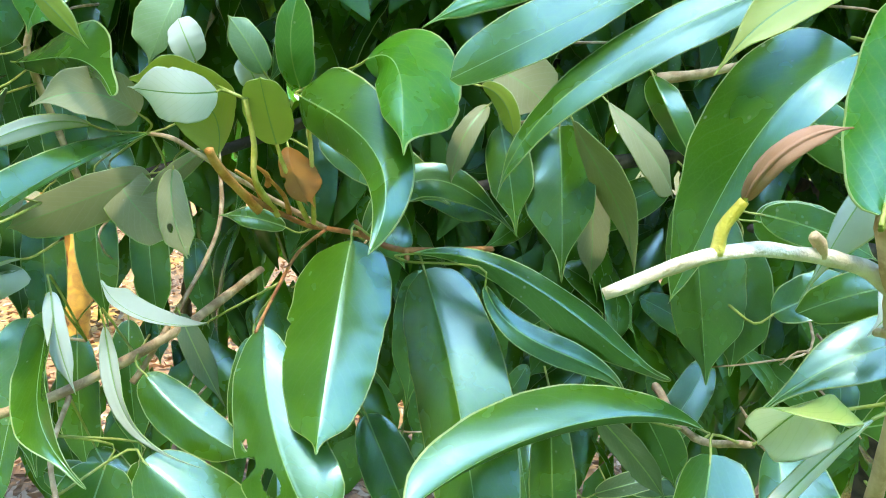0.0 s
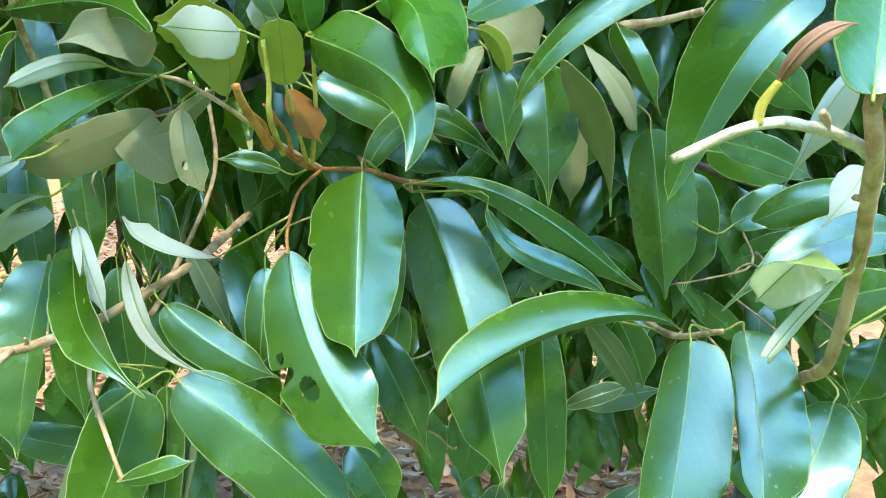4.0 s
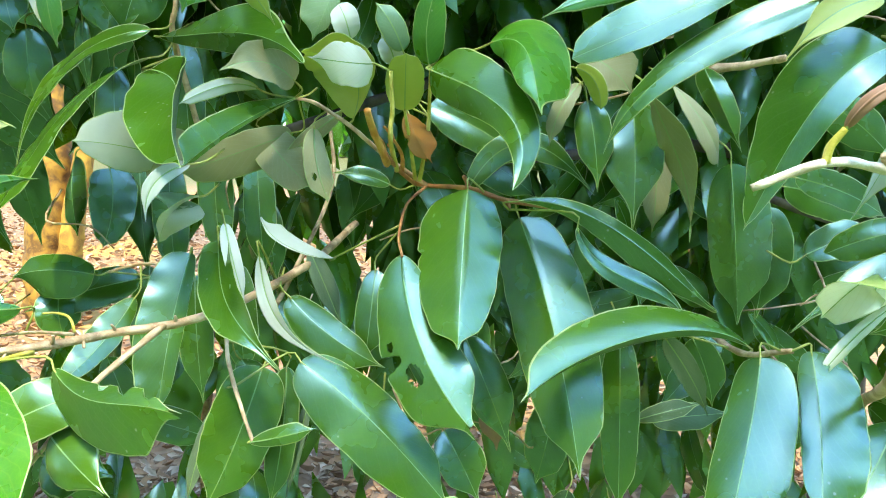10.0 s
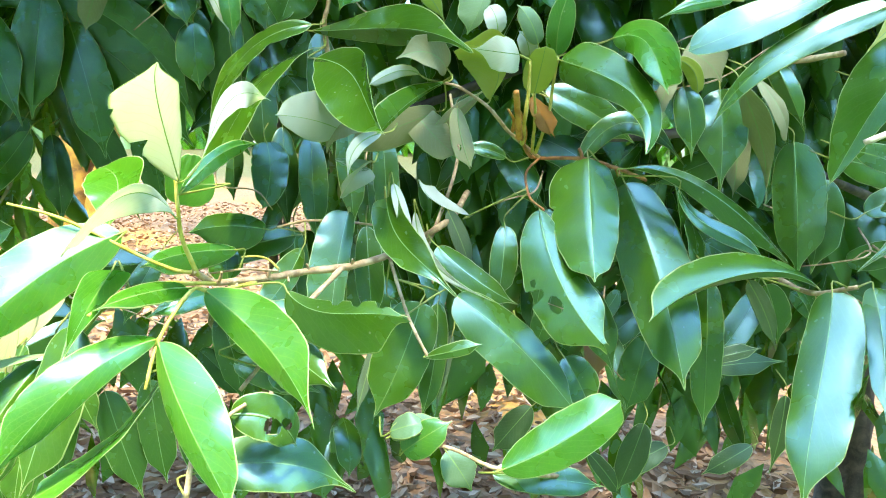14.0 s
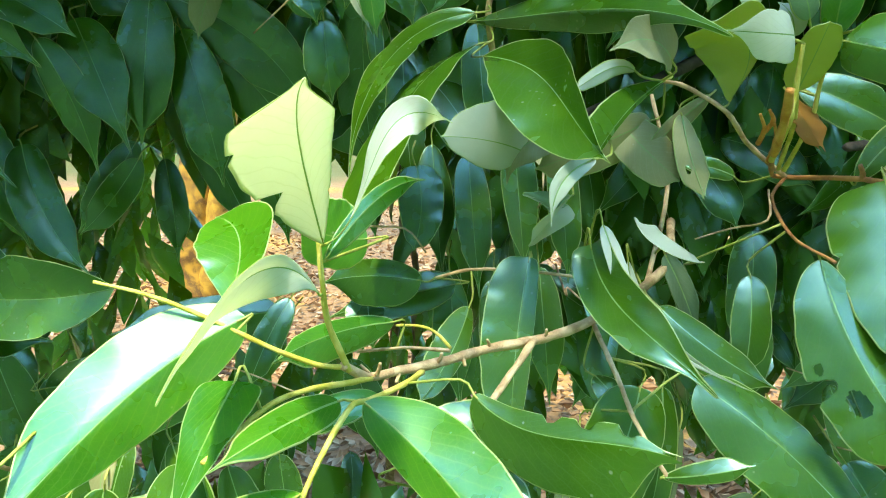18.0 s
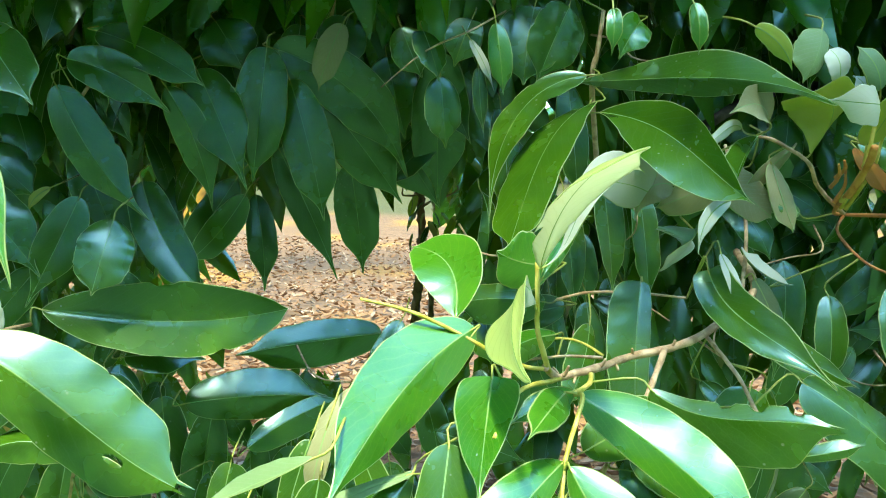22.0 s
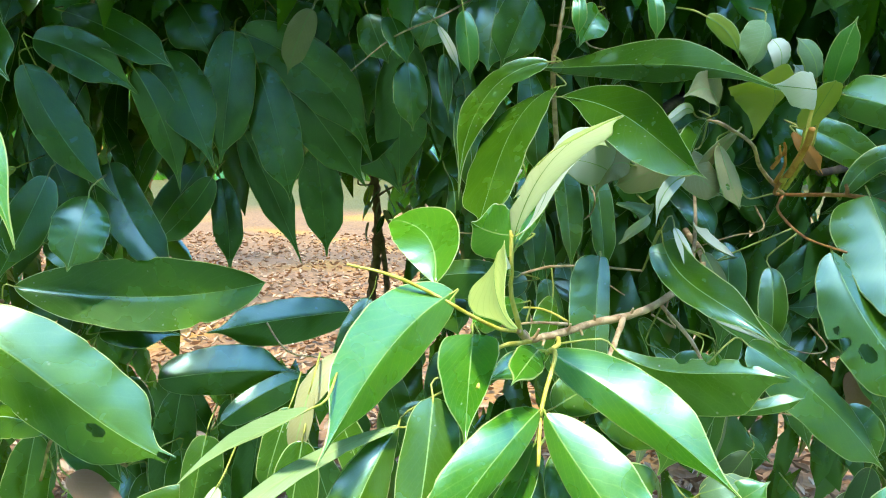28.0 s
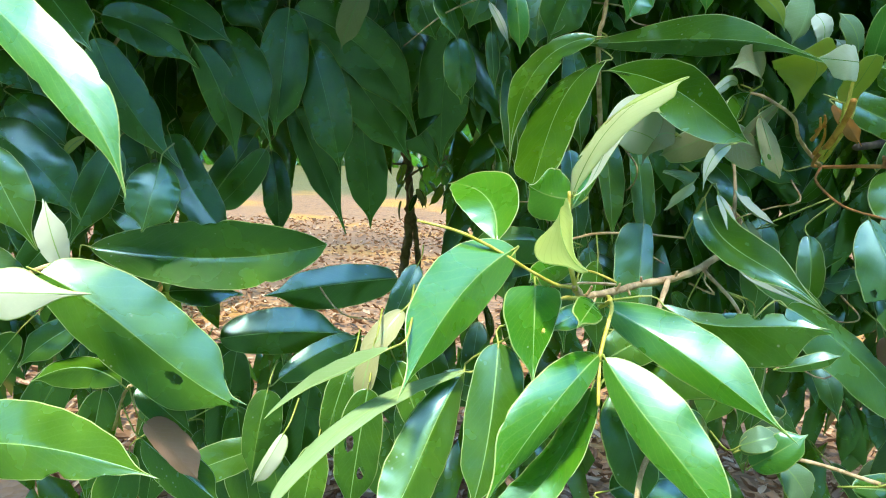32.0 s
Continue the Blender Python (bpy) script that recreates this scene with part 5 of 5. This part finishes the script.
blade(back, ((-0.8517, 0.6000, 1.3472), (-0.8207, 0.6034, 1.2779), (-0.7699, 0.6200, 1.2081)), (0.35, -0.93, -0.03), (0.0224, 0.0273), (-10, -10), "mature", form=(0.4, 0.6), drip=0.2)
blade(back, ((-0.7633, 0.6600, 1.3510), (-0.7368, 0.6680, 1.2923), (-0.7269, 0.6900, 1.2141)), (0.25, -0.97, -0.04), (0.0205, 0.0208), (-8, -8), "mature", form=(0.4, 0.6), drip=0.2)
leaf(back, (-0.860, 0.640, 1.378), (-0.760, 0.660, 1.323), (0.004, -0.006, 0.009), 0.053, (0.30, -0.93, 0.20))
leaf(back, (-0.836, 0.660, 1.410), (-0.721, 0.660, 1.352), (0.004, -0.006, 0.005), 0.049, (0.13, -0.96, 0.25))
leaf(back, (-0.740, 0.690, 1.373), (-0.682, 0.676, 1.238), (0.003, -0.006, 0.002), 0.063, (0.24, -0.95, 0.20))
leaf(back, (-0.663, 0.700, 1.399), (-0.683, 0.700, 1.247), (0.002, -0.006, 0.003), 0.063, (0.16, -0.99, -0.02))
leaf(back, (-0.642, 0.720, 1.365), (-0.604, 0.720, 1.201), (0.004, -0.006, 0.002), 0.059, (0.18, -0.98, 0.04))
leaf(back, (-0.616, 0.740, 1.356), (-0.518, 0.800, 1.217), (0.003, -0.006, 0.002), 0.070, (0.37, -0.92, -0.13))
leaf(back, (-0.661, 0.720, 1.401), (-0.510, 0.780, 1.251), (0.009, -0.006, 0.031), 0.073, (0.33, -0.94, -0.04))
leaf(back, (-0.677, 0.800, 1.287), (-0.611, 0.850, 1.107), (0.002, -0.006, 0.006), 0.050, (0.34, -0.93, -0.14))
leaf(back, (-0.585, 0.800, 1.268), (-0.576, 0.850, 1.116), (0.002, -0.006, 0.005), 0.059, (0.14, -0.94, -0.30))
leaf(back, (-0.803, 0.680, 1.247), (-0.712, 0.635, 1.120), (-0.007, -0.006, -0.007), 0.054, (0.21, -0.86, 0.21))
leaf(back, (-0.751, 0.500, 1.221), (-0.760, 0.470, 1.157), (0.002, -0.006, 0.000), 0.050, (0.32, -0.88, 0.36))
leaf(back, (-0.698, 0.720, 1.231), (-0.773, 0.720, 1.147), (0.006, -0.006, -0.003), 0.038, (-0.05, -1.00, -0.21))
leaf(back, (-0.958, 0.570, 1.254), (-0.861, 0.567, 1.156), (0.006, -0.006, 0.010), 0.066, (0.37, -0.84, 0.39))
leaf(back, (-0.466, 0.800, 1.406), (-0.475, 0.900, 1.210), (-0.004, -0.006, 0.008), 0.075, (-0.06, -0.89, -0.45))
leaf(back, (-0.708, 0.800, 1.227), (-0.699, 0.800, 1.100), (0.005, -0.006, 0.001), 0.042, (0.22, -0.98, -0.23))
leaf(back, (-0.511, 0.700, 1.422), (-0.487, 0.700, 1.366), (-0.000, -0.006, -0.002), 0.044, (0.06, -1.00, 0.02))
leaf(back, (-0.433, 0.650, 1.421), (-0.451, 0.650, 1.373), (-0.000, -0.006, 0.001), 0.042, (-0.10, -0.99, 0.04))
leaf(back, (-0.425, 0.650, 1.372), (-0.418, 0.650, 1.298), (-0.001, -0.006, 0.002), 0.017, (-0.06, -1.00, -0.01))
leaf(back, (-0.370, 0.620, 1.429), (-0.381, 0.600, 1.350), (-0.002, -0.006, -0.002), 0.068, (-0.12, -0.96, 0.26))
leaf(back, (-0.834, 0.600, 1.234), (-0.879, 0.568, 1.124), (0.004, -0.006, 0.000), 0.045, (0.30, -0.94, -0.10))
leaf(back, (-0.971, 0.650, 1.288), (-0.909, 0.650, 1.230), (0.002, -0.006, 0.003), 0.055, (0.35, -0.86, 0.37))
leaf(back, (-0.737, 0.750, 1.436), (-0.703, 0.750, 1.375), (0.005, -0.006, -0.004), 0.070, (0.23, -0.96, 0.13))
leaf(back, (-0.586, 0.800, 1.450), (-0.608, 0.800, 1.384), (0.001, -0.006, -0.001), 0.064, (0.05, -1.00, -0.02))
leaf(back, (-0.543, 0.850, 1.408), (-0.518, 0.850, 1.300), (0.000, -0.006, -0.000), 0.074, (0.08, -1.00, 0.02))
leaf(back, (-0.553, 0.900, 1.326), (-0.474, 0.950, 1.201), (0.003, -0.006, -0.002), 0.071, (0.33, -0.93, -0.17))
leaf(back, (-1.007, 0.700, 1.361), (-0.951, 0.700, 1.283), (0.006, -0.006, -0.000), 0.072, (0.41, -0.87, 0.29))
leaf(back, (-0.912, 0.750, 1.287), (-0.853, 0.750, 1.124), (0.002, -0.006, 0.004), 0.058, (0.42, -0.89, -0.10))
leaf(back, (-0.884, 0.600, 1.158), (-0.958, 0.600, 1.076), (0.003, -0.006, 0.001), 0.041, (0.04, -1.00, -0.28))
leaf(back, (-0.840, 0.600, 1.165), (-0.748, 0.600, 1.123), (-0.001, -0.006, 0.001), 0.034, (0.20, -0.87, 0.20))
leaf(back, (-0.721, 0.760, 1.248), (-0.800, 0.760, 1.142), (0.002, -0.006, -0.003), 0.044, (-0.00, -1.00, -0.25))
leaf(back, (-0.959, 0.620, 1.205), (-0.927, 0.620, 1.083), (0.003, -0.006, 0.001), 0.047, (0.52, -0.84, -0.11))
leaf(back, (-0.646, 0.800, 1.441), (-0.670, 0.800, 1.313), (0.001, -0.006, -0.004), 0.051, (0.12, -0.99, -0.27))
leaf(back, (-0.570, 0.660, 1.418), (-0.597, 0.657, 1.347), (0.000, -0.006, 0.004), 0.032, (-0.05, 1.00, -0.02), "khaki")
leaf(back, (-0.411, 0.550, 1.401), (-0.403, 0.550, 1.336), (0.000, -0.006, 0.004), 0.022, (-0.09, -1.00, -0.01), "young")
leaf(back, (-0.881, 0.630, 1.242), (-0.906, 0.630, 1.215), (0.000, -0.006, 0.004), 0.011, (-0.08, 0.99, 0.07), "lime")
blade(shoot, ((-0.3768, 0.3700, 1.2047), (-0.3973, 0.3650, 1.2069), (-0.4150, 0.3600, 1.2149)), (-0.18, -0.98, 0.07), (0.0222, 0.0203), (0, 0), "young", form=(0.4, 0.4))


# ---- the tree behind its branches ----
tree = tagged(new("tree"), "evergreen tree with dark drooping leaves, brown trunk and limbs", "tree")
tree.location = (1.05, 1.75, 0)
bpy.context.view_layer.update()
v, f = tube(smooth_path([(1.05, 1.75, -0.05), (1.04, 1.73, 0.5), (0.98, 1.70, 1.1), (0.90, 1.62, 1.7), (0.80, 1.4, 2.6), (0.85, 1.2, 4.2)], 8), 0.075, 0.02, 12, 0.25)
part("trunk", mesh_of("trunk", v, f, [BARK["trunk"]]), tree)
# The limbs that rise to 5.5 m only carry the added sun-blocking bough.
for k, (a, b, c) in enumerate([((1.0, 1.71, 0.9), (0.62, 1.0, 1.12), (0.26, 0.62, 1.22)), ((0.98, 1.70, 1.1), (0.4, 1.05, 1.26), (-0.02, 0.60, 1.25)), ((0.97, 1.69, 1.2), (0.2, 1.2, 1.40), (-0.30, 0.62, 1.25)),
                               ((0.95, 1.67, 1.4), (-0.1, 1.3, 1.62), (-0.40, 0.86, 1.48)), ((0.92, 1.64, 1.6), (0.45, 0.95, 1.75), (0.16, 0.55, 1.42)), ((0.82, 1.45, 2.45), (0.75, 0.7, 4.6), (0.3, -1.1, 5.5)), ((0.81, 1.42, 2.52), (0.3, 0.8, 4.8), (-0.4, -0.9, 5.5)), ((0.84, 1.5, 2.2), (-0.3, 1.1, 2.3), (-1.2, 0.5, 2.1))]):
    v, f = tube(smooth_path([a, b, c], 8), 0.020, 0.004, 9, 0.3, k)
    part("limb", mesh_of("limb", v, f, [BARK["trunk"]]), tree)


def clear(x, y, z):
    """True where the gap to the sunlit ground stays open between the leaves."""
    s = (0.7 + 0.15) / (y + 0.15)
    gx, gz = -0.35 + (x + 0.35) * s, 1.24 + (z - 1.24) * s
    wide = -0.71 < gx < -0.50 and 1.02 < gz < 1.19
    return wide or (-0.54 < gx < -0.40 and 1.05 < gz < 1.20)


shapes = []
for k in range(8):
    rr = random.Random(900 + k)
    long = rr.uniform(0.11, 0.15)
    rib, face, half, tilt, more = plain_leaf((0, 0, 0), (0.01, -0.02, -long), (0.004, -0.012, 0.004), rr.uniform(0.042, 0.056), (rr.uniform(-0.3, 0.3), -1, 0.25), 500 + k)
    shapes.append(blade_shape(rib, face, half, tilt, "mature", 500 + k, rows=14, fine=False, **more)[0])
rr = random.Random(77)
placed = 0
while placed < 299:
    x, y, z = rr.uniform(-1.35, 0.75), 0.68 + 0.45 * rr.random() ** 1.2, rr.uniform(0.78, 1.70)
    if placed < 70:
        x, y, z = rr.uniform(-0.45, 0.45), rr.uniform(0.78, 0.95), rr.uniform(0.95, 1.50)
    if x > -0.45:
        y += 0.12
    if clear(x, y, z) or clear(x, y, z - 0.12) or clear(x, y, z - 0.06) or (z < 1.02 and rr.random() < 0.35):
        continue
    ob = part("leaf", shapes[rr.randrange(8)], tree)
    ob.matrix_world = pose(x, y, z, rr.uniform(-24, 16), rr.gauss(0, 30), rr.uniform(-70, 70)) @ Matrix.Scale(rr.uniform(0.7, 1.15), 4)
    placed += 1


for k in range(20):
    rt = random.Random(1200 + k)
    x, y, z = rt.uniform(-0.55, 0.40), rt.uniform(0.50, 0.66), rt.uniform(1.00, 1.42)
    if clear(x, y, z):
        continue
    ang, dip = rt.uniform(-3.1, 3.1), rt.uniform(-0.5, 0.5)
    long = rt.uniform(0.05, 0.12)
    go = Vector((math.cos(ang) * long, 0.4 * math.sin(ang) * long, dip * long))
    kink = Vector((rt.uniform(-1, 1), rt.uniform(-1, 1), rt.uniform(-1, 1))) * 0.012
    a = Vector((x, y, z))
    v, f = tube(smooth_path([a, a + go * 0.5 + kink, a + go, a + go * 1.4 + Vector((0, 0.08, 0.01))], 4), 0.0007, 0.0012, 6, 0.4, k)
    part("twig", mesh_of("twig", v, f, [BARK["twig"]]), tree)


def leaf_mass(name, count, place, size, rng, mats, bend=0.25):
    """Many simple bent leaves in one mesh."""
    vv, ff, ss = [], [], []
    for _ in range(count):
        m, grow = place(rng)
        L, W = size * grow, size * grow * 0.38
        pts = [(0, 0, 0), (-W / 2, bend * W * 0.5, -L * 0.35), (0, -bend * W, -L * 0.4), (W / 2, bend * W * 0.5, -L * 0.35), (-W * 0.36, 0, -L * 0.7), (0, -bend * W, -L * 0.7), (W * 0.36, 0, -L * 0.7), (0, 0, -L)]
        o = len(vv)
        vv += [m @ Vector(q) for q in pts]
        ff += [(o, o + 1, o + 2), (o, o + 2, o + 3), (o + 1, o + 4, o + 5, o + 2), (o + 2, o + 5, o + 6, o + 3), (o + 4, o + 7, o + 5), (o + 5, o + 7, o + 6)]
        ss += [rng.randrange(len(mats))] * 6
    return mesh_of(name, vv, ff, mats, ss)


def flecks(side, lane):
    """Gaps in the canopy, in line with the sun, that let spots of it down to the ground."""
    return noise.noise(Vector((side * 4.5, lane * 4.5, 3.3))) > 0.29


def overhead(rng):
    """Unseen leaves added to block the sun over the branches: a deep crown to one side, a high thin bough to the other.
    """
    pick = rng.random()
    while True:
        x, y, z = rng.uniform(-1.9, 1.05), rng.uniform(-1.3, 1.8), rng.uniform(1.52, 3.1)
        if 0.42 < pick < 0.66:
            x, y, z = rng.uniform(-1.1, 0.9), rng.uniform(-2.4, 0.2), rng.uniform(5.0, 5.9)
        lane = y + (z - 1.62) * 0.48 - 0.03 * math.sin(x * 6)
        side = x + (z - 1.62) * 0.07
        if pick < 0.42:
            good = -1.6 + 0.4 * noise.noise(Vector((y * 3, z * 3, 2))) < side < -0.55 and lane > 0.29 and y > -0.30 and z < 2.6 and (z > 1.66 or y > 0.55)
        elif pick < 0.51:
            good = -0.57 < side < -0.16 and ((0.46 if side < -0.33 else 0.10) < lane < 1.2 or (side > -0.41 and 0.17 < lane < 0.30))
        elif pick < 0.66:
            good = -0.18 < side < 0.75 + 0.25 * noise.noise(Vector((y * 4, z * 4, 7))) and (0.10 if 0.03 < side < 0.10 else 0.03 if side < 0.1 else -0.06) < lane < 1.1
        else:
            good = side > -0.75 and y > 0.48 and 1.50 < z and not flecks(side, lane) and ((x + 0.2) / 1.25) ** 2 + ((z - 1.9) / 1.15) ** 2 < 1 + 0.3 * noise.noise(Vector((x * 3, y * 3, z * 3)))
        # Openings left in the high bough so sun reaches chosen leaves.
        if good and 4 < z and -0.35 < side < 0.03 and 0.26 < lane < 0.50:
            good = rng.random() < 0.12
        if good and 4 < z and 0.03 < side < 0.24 and 0.19 < lane < 0.33:
            good = False
        if good:
            return pose(x, y, z, rng.uniform(-50, 30), rng.uniform(-40, 40), rng.uniform(0, 360)), rng.uniform(0.8, 1.2)


crown = part("crown", leaf_mass("crown", 13500, overhead, 0.14, random.Random(5), [UPPER["mature"], UPPER["young"], UPPER["mature"]]), tree)
tagged(crown, "dense dark green foliage added out of view to shade the branches", kind="stuff")


def behind(rng):
    while True:
        x, y, z = rng.uniform(-2.2, 1.6), rng.uniform(0.85, 1.7), rng.uniform(0.70, 2.2)
        if ((x + 0.35) / 1.75) ** 2 + ((z - 1.45) / 0.95) ** 2 > 1.05 + 0.35 * noise.noise(Vector((x * 3, y * 3, z * 3))):
            continue
        if flecks(x + (z - 1.62) * 0.07, y + (z - 1.62) * 0.48):
            continue
        if not (clear(x, y, z) or clear(x, y, z - 0.08) or clear(x, y, z - 0.14)) and (z > 1.0 or rng.random() < 0.55):
            return pose(x, y, z, rng.uniform(-35, 30), rng.uniform(-35, 35), rng.uniform(-70, 70)), rng.uniform(0.8, 1.2)


inner = part("inner_foliage", leaf_mass("inner_foliage", 4800, behind, 0.14, random.Random(6), [UPPER["mature"]]), tree)
tagged(inner, "shaded inner foliage", kind="stuff")

# ---- litter on the ground ----
LITTER = [leaf_material("dry_leaf_" + n, a, b, b, 0.8, 0.2, b, 0.15) for n, a, b in (("tan", (0.27, 0.135, 0.058, 1), (0.39, 0.215, 0.105, 1)), ("brown", (0.16, 0.080, 0.036, 1), (0.27, 0.145, 0.072, 1)), ("pale", (0.34, 0.23, 0.14, 1), (0.47, 0.34, 0.22, 1)))]


def on_ground(rng):
    d = 1.7 + 9.0 * rng.random() ** 1.2
    return pose(rng.uniform(-0.9, 0.65) * d * 0.9, d, 0.035 + rng.random() * 0.03, 90 + rng.uniform(-28, 28), rng.uniform(-28, 28), rng.uniform(0, 360)), rng.uniform(0.4, 1.1)


tagged(new("leaf_litter", leaf_mass("leaf_litter", 15000, on_ground, 0.085, random.Random(8), LITTER, 0.5)), "dry tan and brown fallen leaves on the earth", "leaf litter", kind="stuff")

# ---- sapling and far woods seen through the gap ----
sapling = tagged(new("sapling"), "slender dark sapling with a few small leaves in the gap", "sapling")
sapling.location = (-0.57, 1.55, 0)
bpy.context.view_layer.update()
for line, r0, r1 in (([(-0.565, 1.55, -0.03), (-0.575, 1.55, 0.5), (-0.552, 1.55, 0.90), (-0.541, 1.55, 1.00), (-0.535, 1.55, 1.07), (-0.538, 1.55, 1.15), (-0.548, 1.55, 1.22), (-0.540, 1.55, 1.30), (-0.55, 1.52, 1.8)], 0.011, 0.008),
                     ([(-0.535, 1.56, -0.03), (-0.520, 1.56, 0.5), (-0.514, 1.56, 0.90), (-0.519, 1.555, 1.00), (-0.530, 1.55, 1.08)], 0.008, 0.006)):
    v, f = tube(smooth_path(line, 8), r0, r1, 10, 0.9, r0 * 900)
    part("trunk", mesh_of("trunk", v, f, [BARK["sapling"]]), sapling)
for line in ([(-0.540, 1.55, 1.185), (-0.566, 1.54, 1.186), (-0.580, 1.53, 1.190), (-0.576, 1.53, 1.215)], [(-0.536, 1.55, 1.16), (-0.505, 1.54, 1.180), (-0.470, 1.53, 1.190), (-0.440, 1.53, 1.215)], [(-0.545, 1.55, 1.23), (-0.520, 1.53, 1.240), (-0.480, 1.52, 1.235), (-0.445, 1.52, 1.195)]):
    v, f = tube(smooth_path(line, 5), 0.003, 0.0015, 6, 0.5)
    part("twig", mesh_of("twig", v, f, [BARK["sapling"]]), sapling)
small = {kind: [blade_shape(((0, 0, 0), (0.006, -0.012, -0.024), (0.004, -0.014, -0.052)), (0.4 * k - 0.4, -1, 0.25), (0.008, 0.009), (20, -14), kind, 700 + k, form=(0.45, 0.6), rows=12, fine=False)[0] for k in range(3)] for kind in ("lime", "khaki", "mature")}
for k in range(22):
    rs = random.Random(300 + k)
    kind = ("khaki", "mature", "lime")[k % 3] if k < 14 else "lime"
    x, z = (rs.uniform(-0.560, -0.490), rs.uniform(1.10, 1.19)) if k < 14 else (rs.uniform(-0.475, -0.425), rs.uniform(1.13, 1.22))
    ob = part("leaf", small[kind][k % 3], sapling, {"lime": "yellow-green small leaf", "khaki": "dull olive small leaf", "mature": ""}[kind])
    ob.matrix_world = pose(x, 1.54 + rs.uniform(-0.02, 0.02), z, rs.uniform(-25, 25), rs.uniform(-35, 35), rs.uniform(0, 360)) @ Matrix.Scale(rs.uniform(0.7, 1.15), 4)


forked_tree = tagged(new("forked_tree"), "forked tree with two sunlit ochre stems beyond the gap", "tree")
forked_tree.location = (-2.36, 4.5, 0)
bpy.context.view_layer.update()
for k, (line, r0, r1, bark) in enumerate([([(-2.36, 4.5, -0.05), (-2.38, 4.5, 0.35), (-2.34, 4.5, 0.8), (-2.31, 4.52, 1.3), (-2.45, 4.7, 2.6), (-2.7, 5.0, 4.6)], 0.155, 0.06, "ochre"),
                                          ([(-2.30, 4.46, -0.02), (-2.24, 4.45, 0.30), (-2.17, 4.45, 0.75), (-2.08, 4.46, 1.2), (-1.95, 4.6, 2.4), (-1.7, 4.9, 4.4)], 0.085, 0.04, "gold")]):
    v, f = tube(smooth_path(line, 8), r0, r1, 14, 0.3, k)
    part("stem", mesh_of("stem", v, f, [BARK[bark]]), forked_tree)


def high_crown(rng):
    while True:
        x, y, z = rng.gauss(-2.2, 0.9), 5.6 + rng.gauss(0, 0.5), rng.uniform(4.2, 6.5)
        if y > 5.0:
            return pose(x, y, z, rng.uniform(-50, 30), rng.uniform(-40, 40), rng.uniform(0, 360)), rng.uniform(0.8, 1.2)


tagged(part("crown", leaf_mass("crown", 700, high_crown, 0.22, random.Random(21), [UPPER["mature"], UPPER["khaki"]]), forked_tree), "loose green foliage", kind="stuff")


def far_place(rng):
    ang = rng.uniform(-math.pi, math.pi)
    d = rng.uniform(30, 38) - 16 * (0.5 - 0.5 * math.cos(ang))
    # Unseen woods behind the camera rise to 17 m to darken leaf reflections.
    return pose(d * math.sin(ang), d * math.cos(ang), 0.3 + (10 if math.cos(ang) > 0.5 else 17) * rng.random(), rng.uniform(-50, 40), rng.uniform(-50, 50), rng.uniform(0, 360)), rng.uniform(0.7, 1.4)


tagged(new("far_woods", leaf_mass("far_woods", 14000, far_place, 1.6, random.Random(9), [UPPER["mature"], UPPER["young"], UPPER["khaki"]])), "dark line of trees beyond the dry grass, carried on unseen and taller behind the camera to block low sky", "woods", kind="stuff")
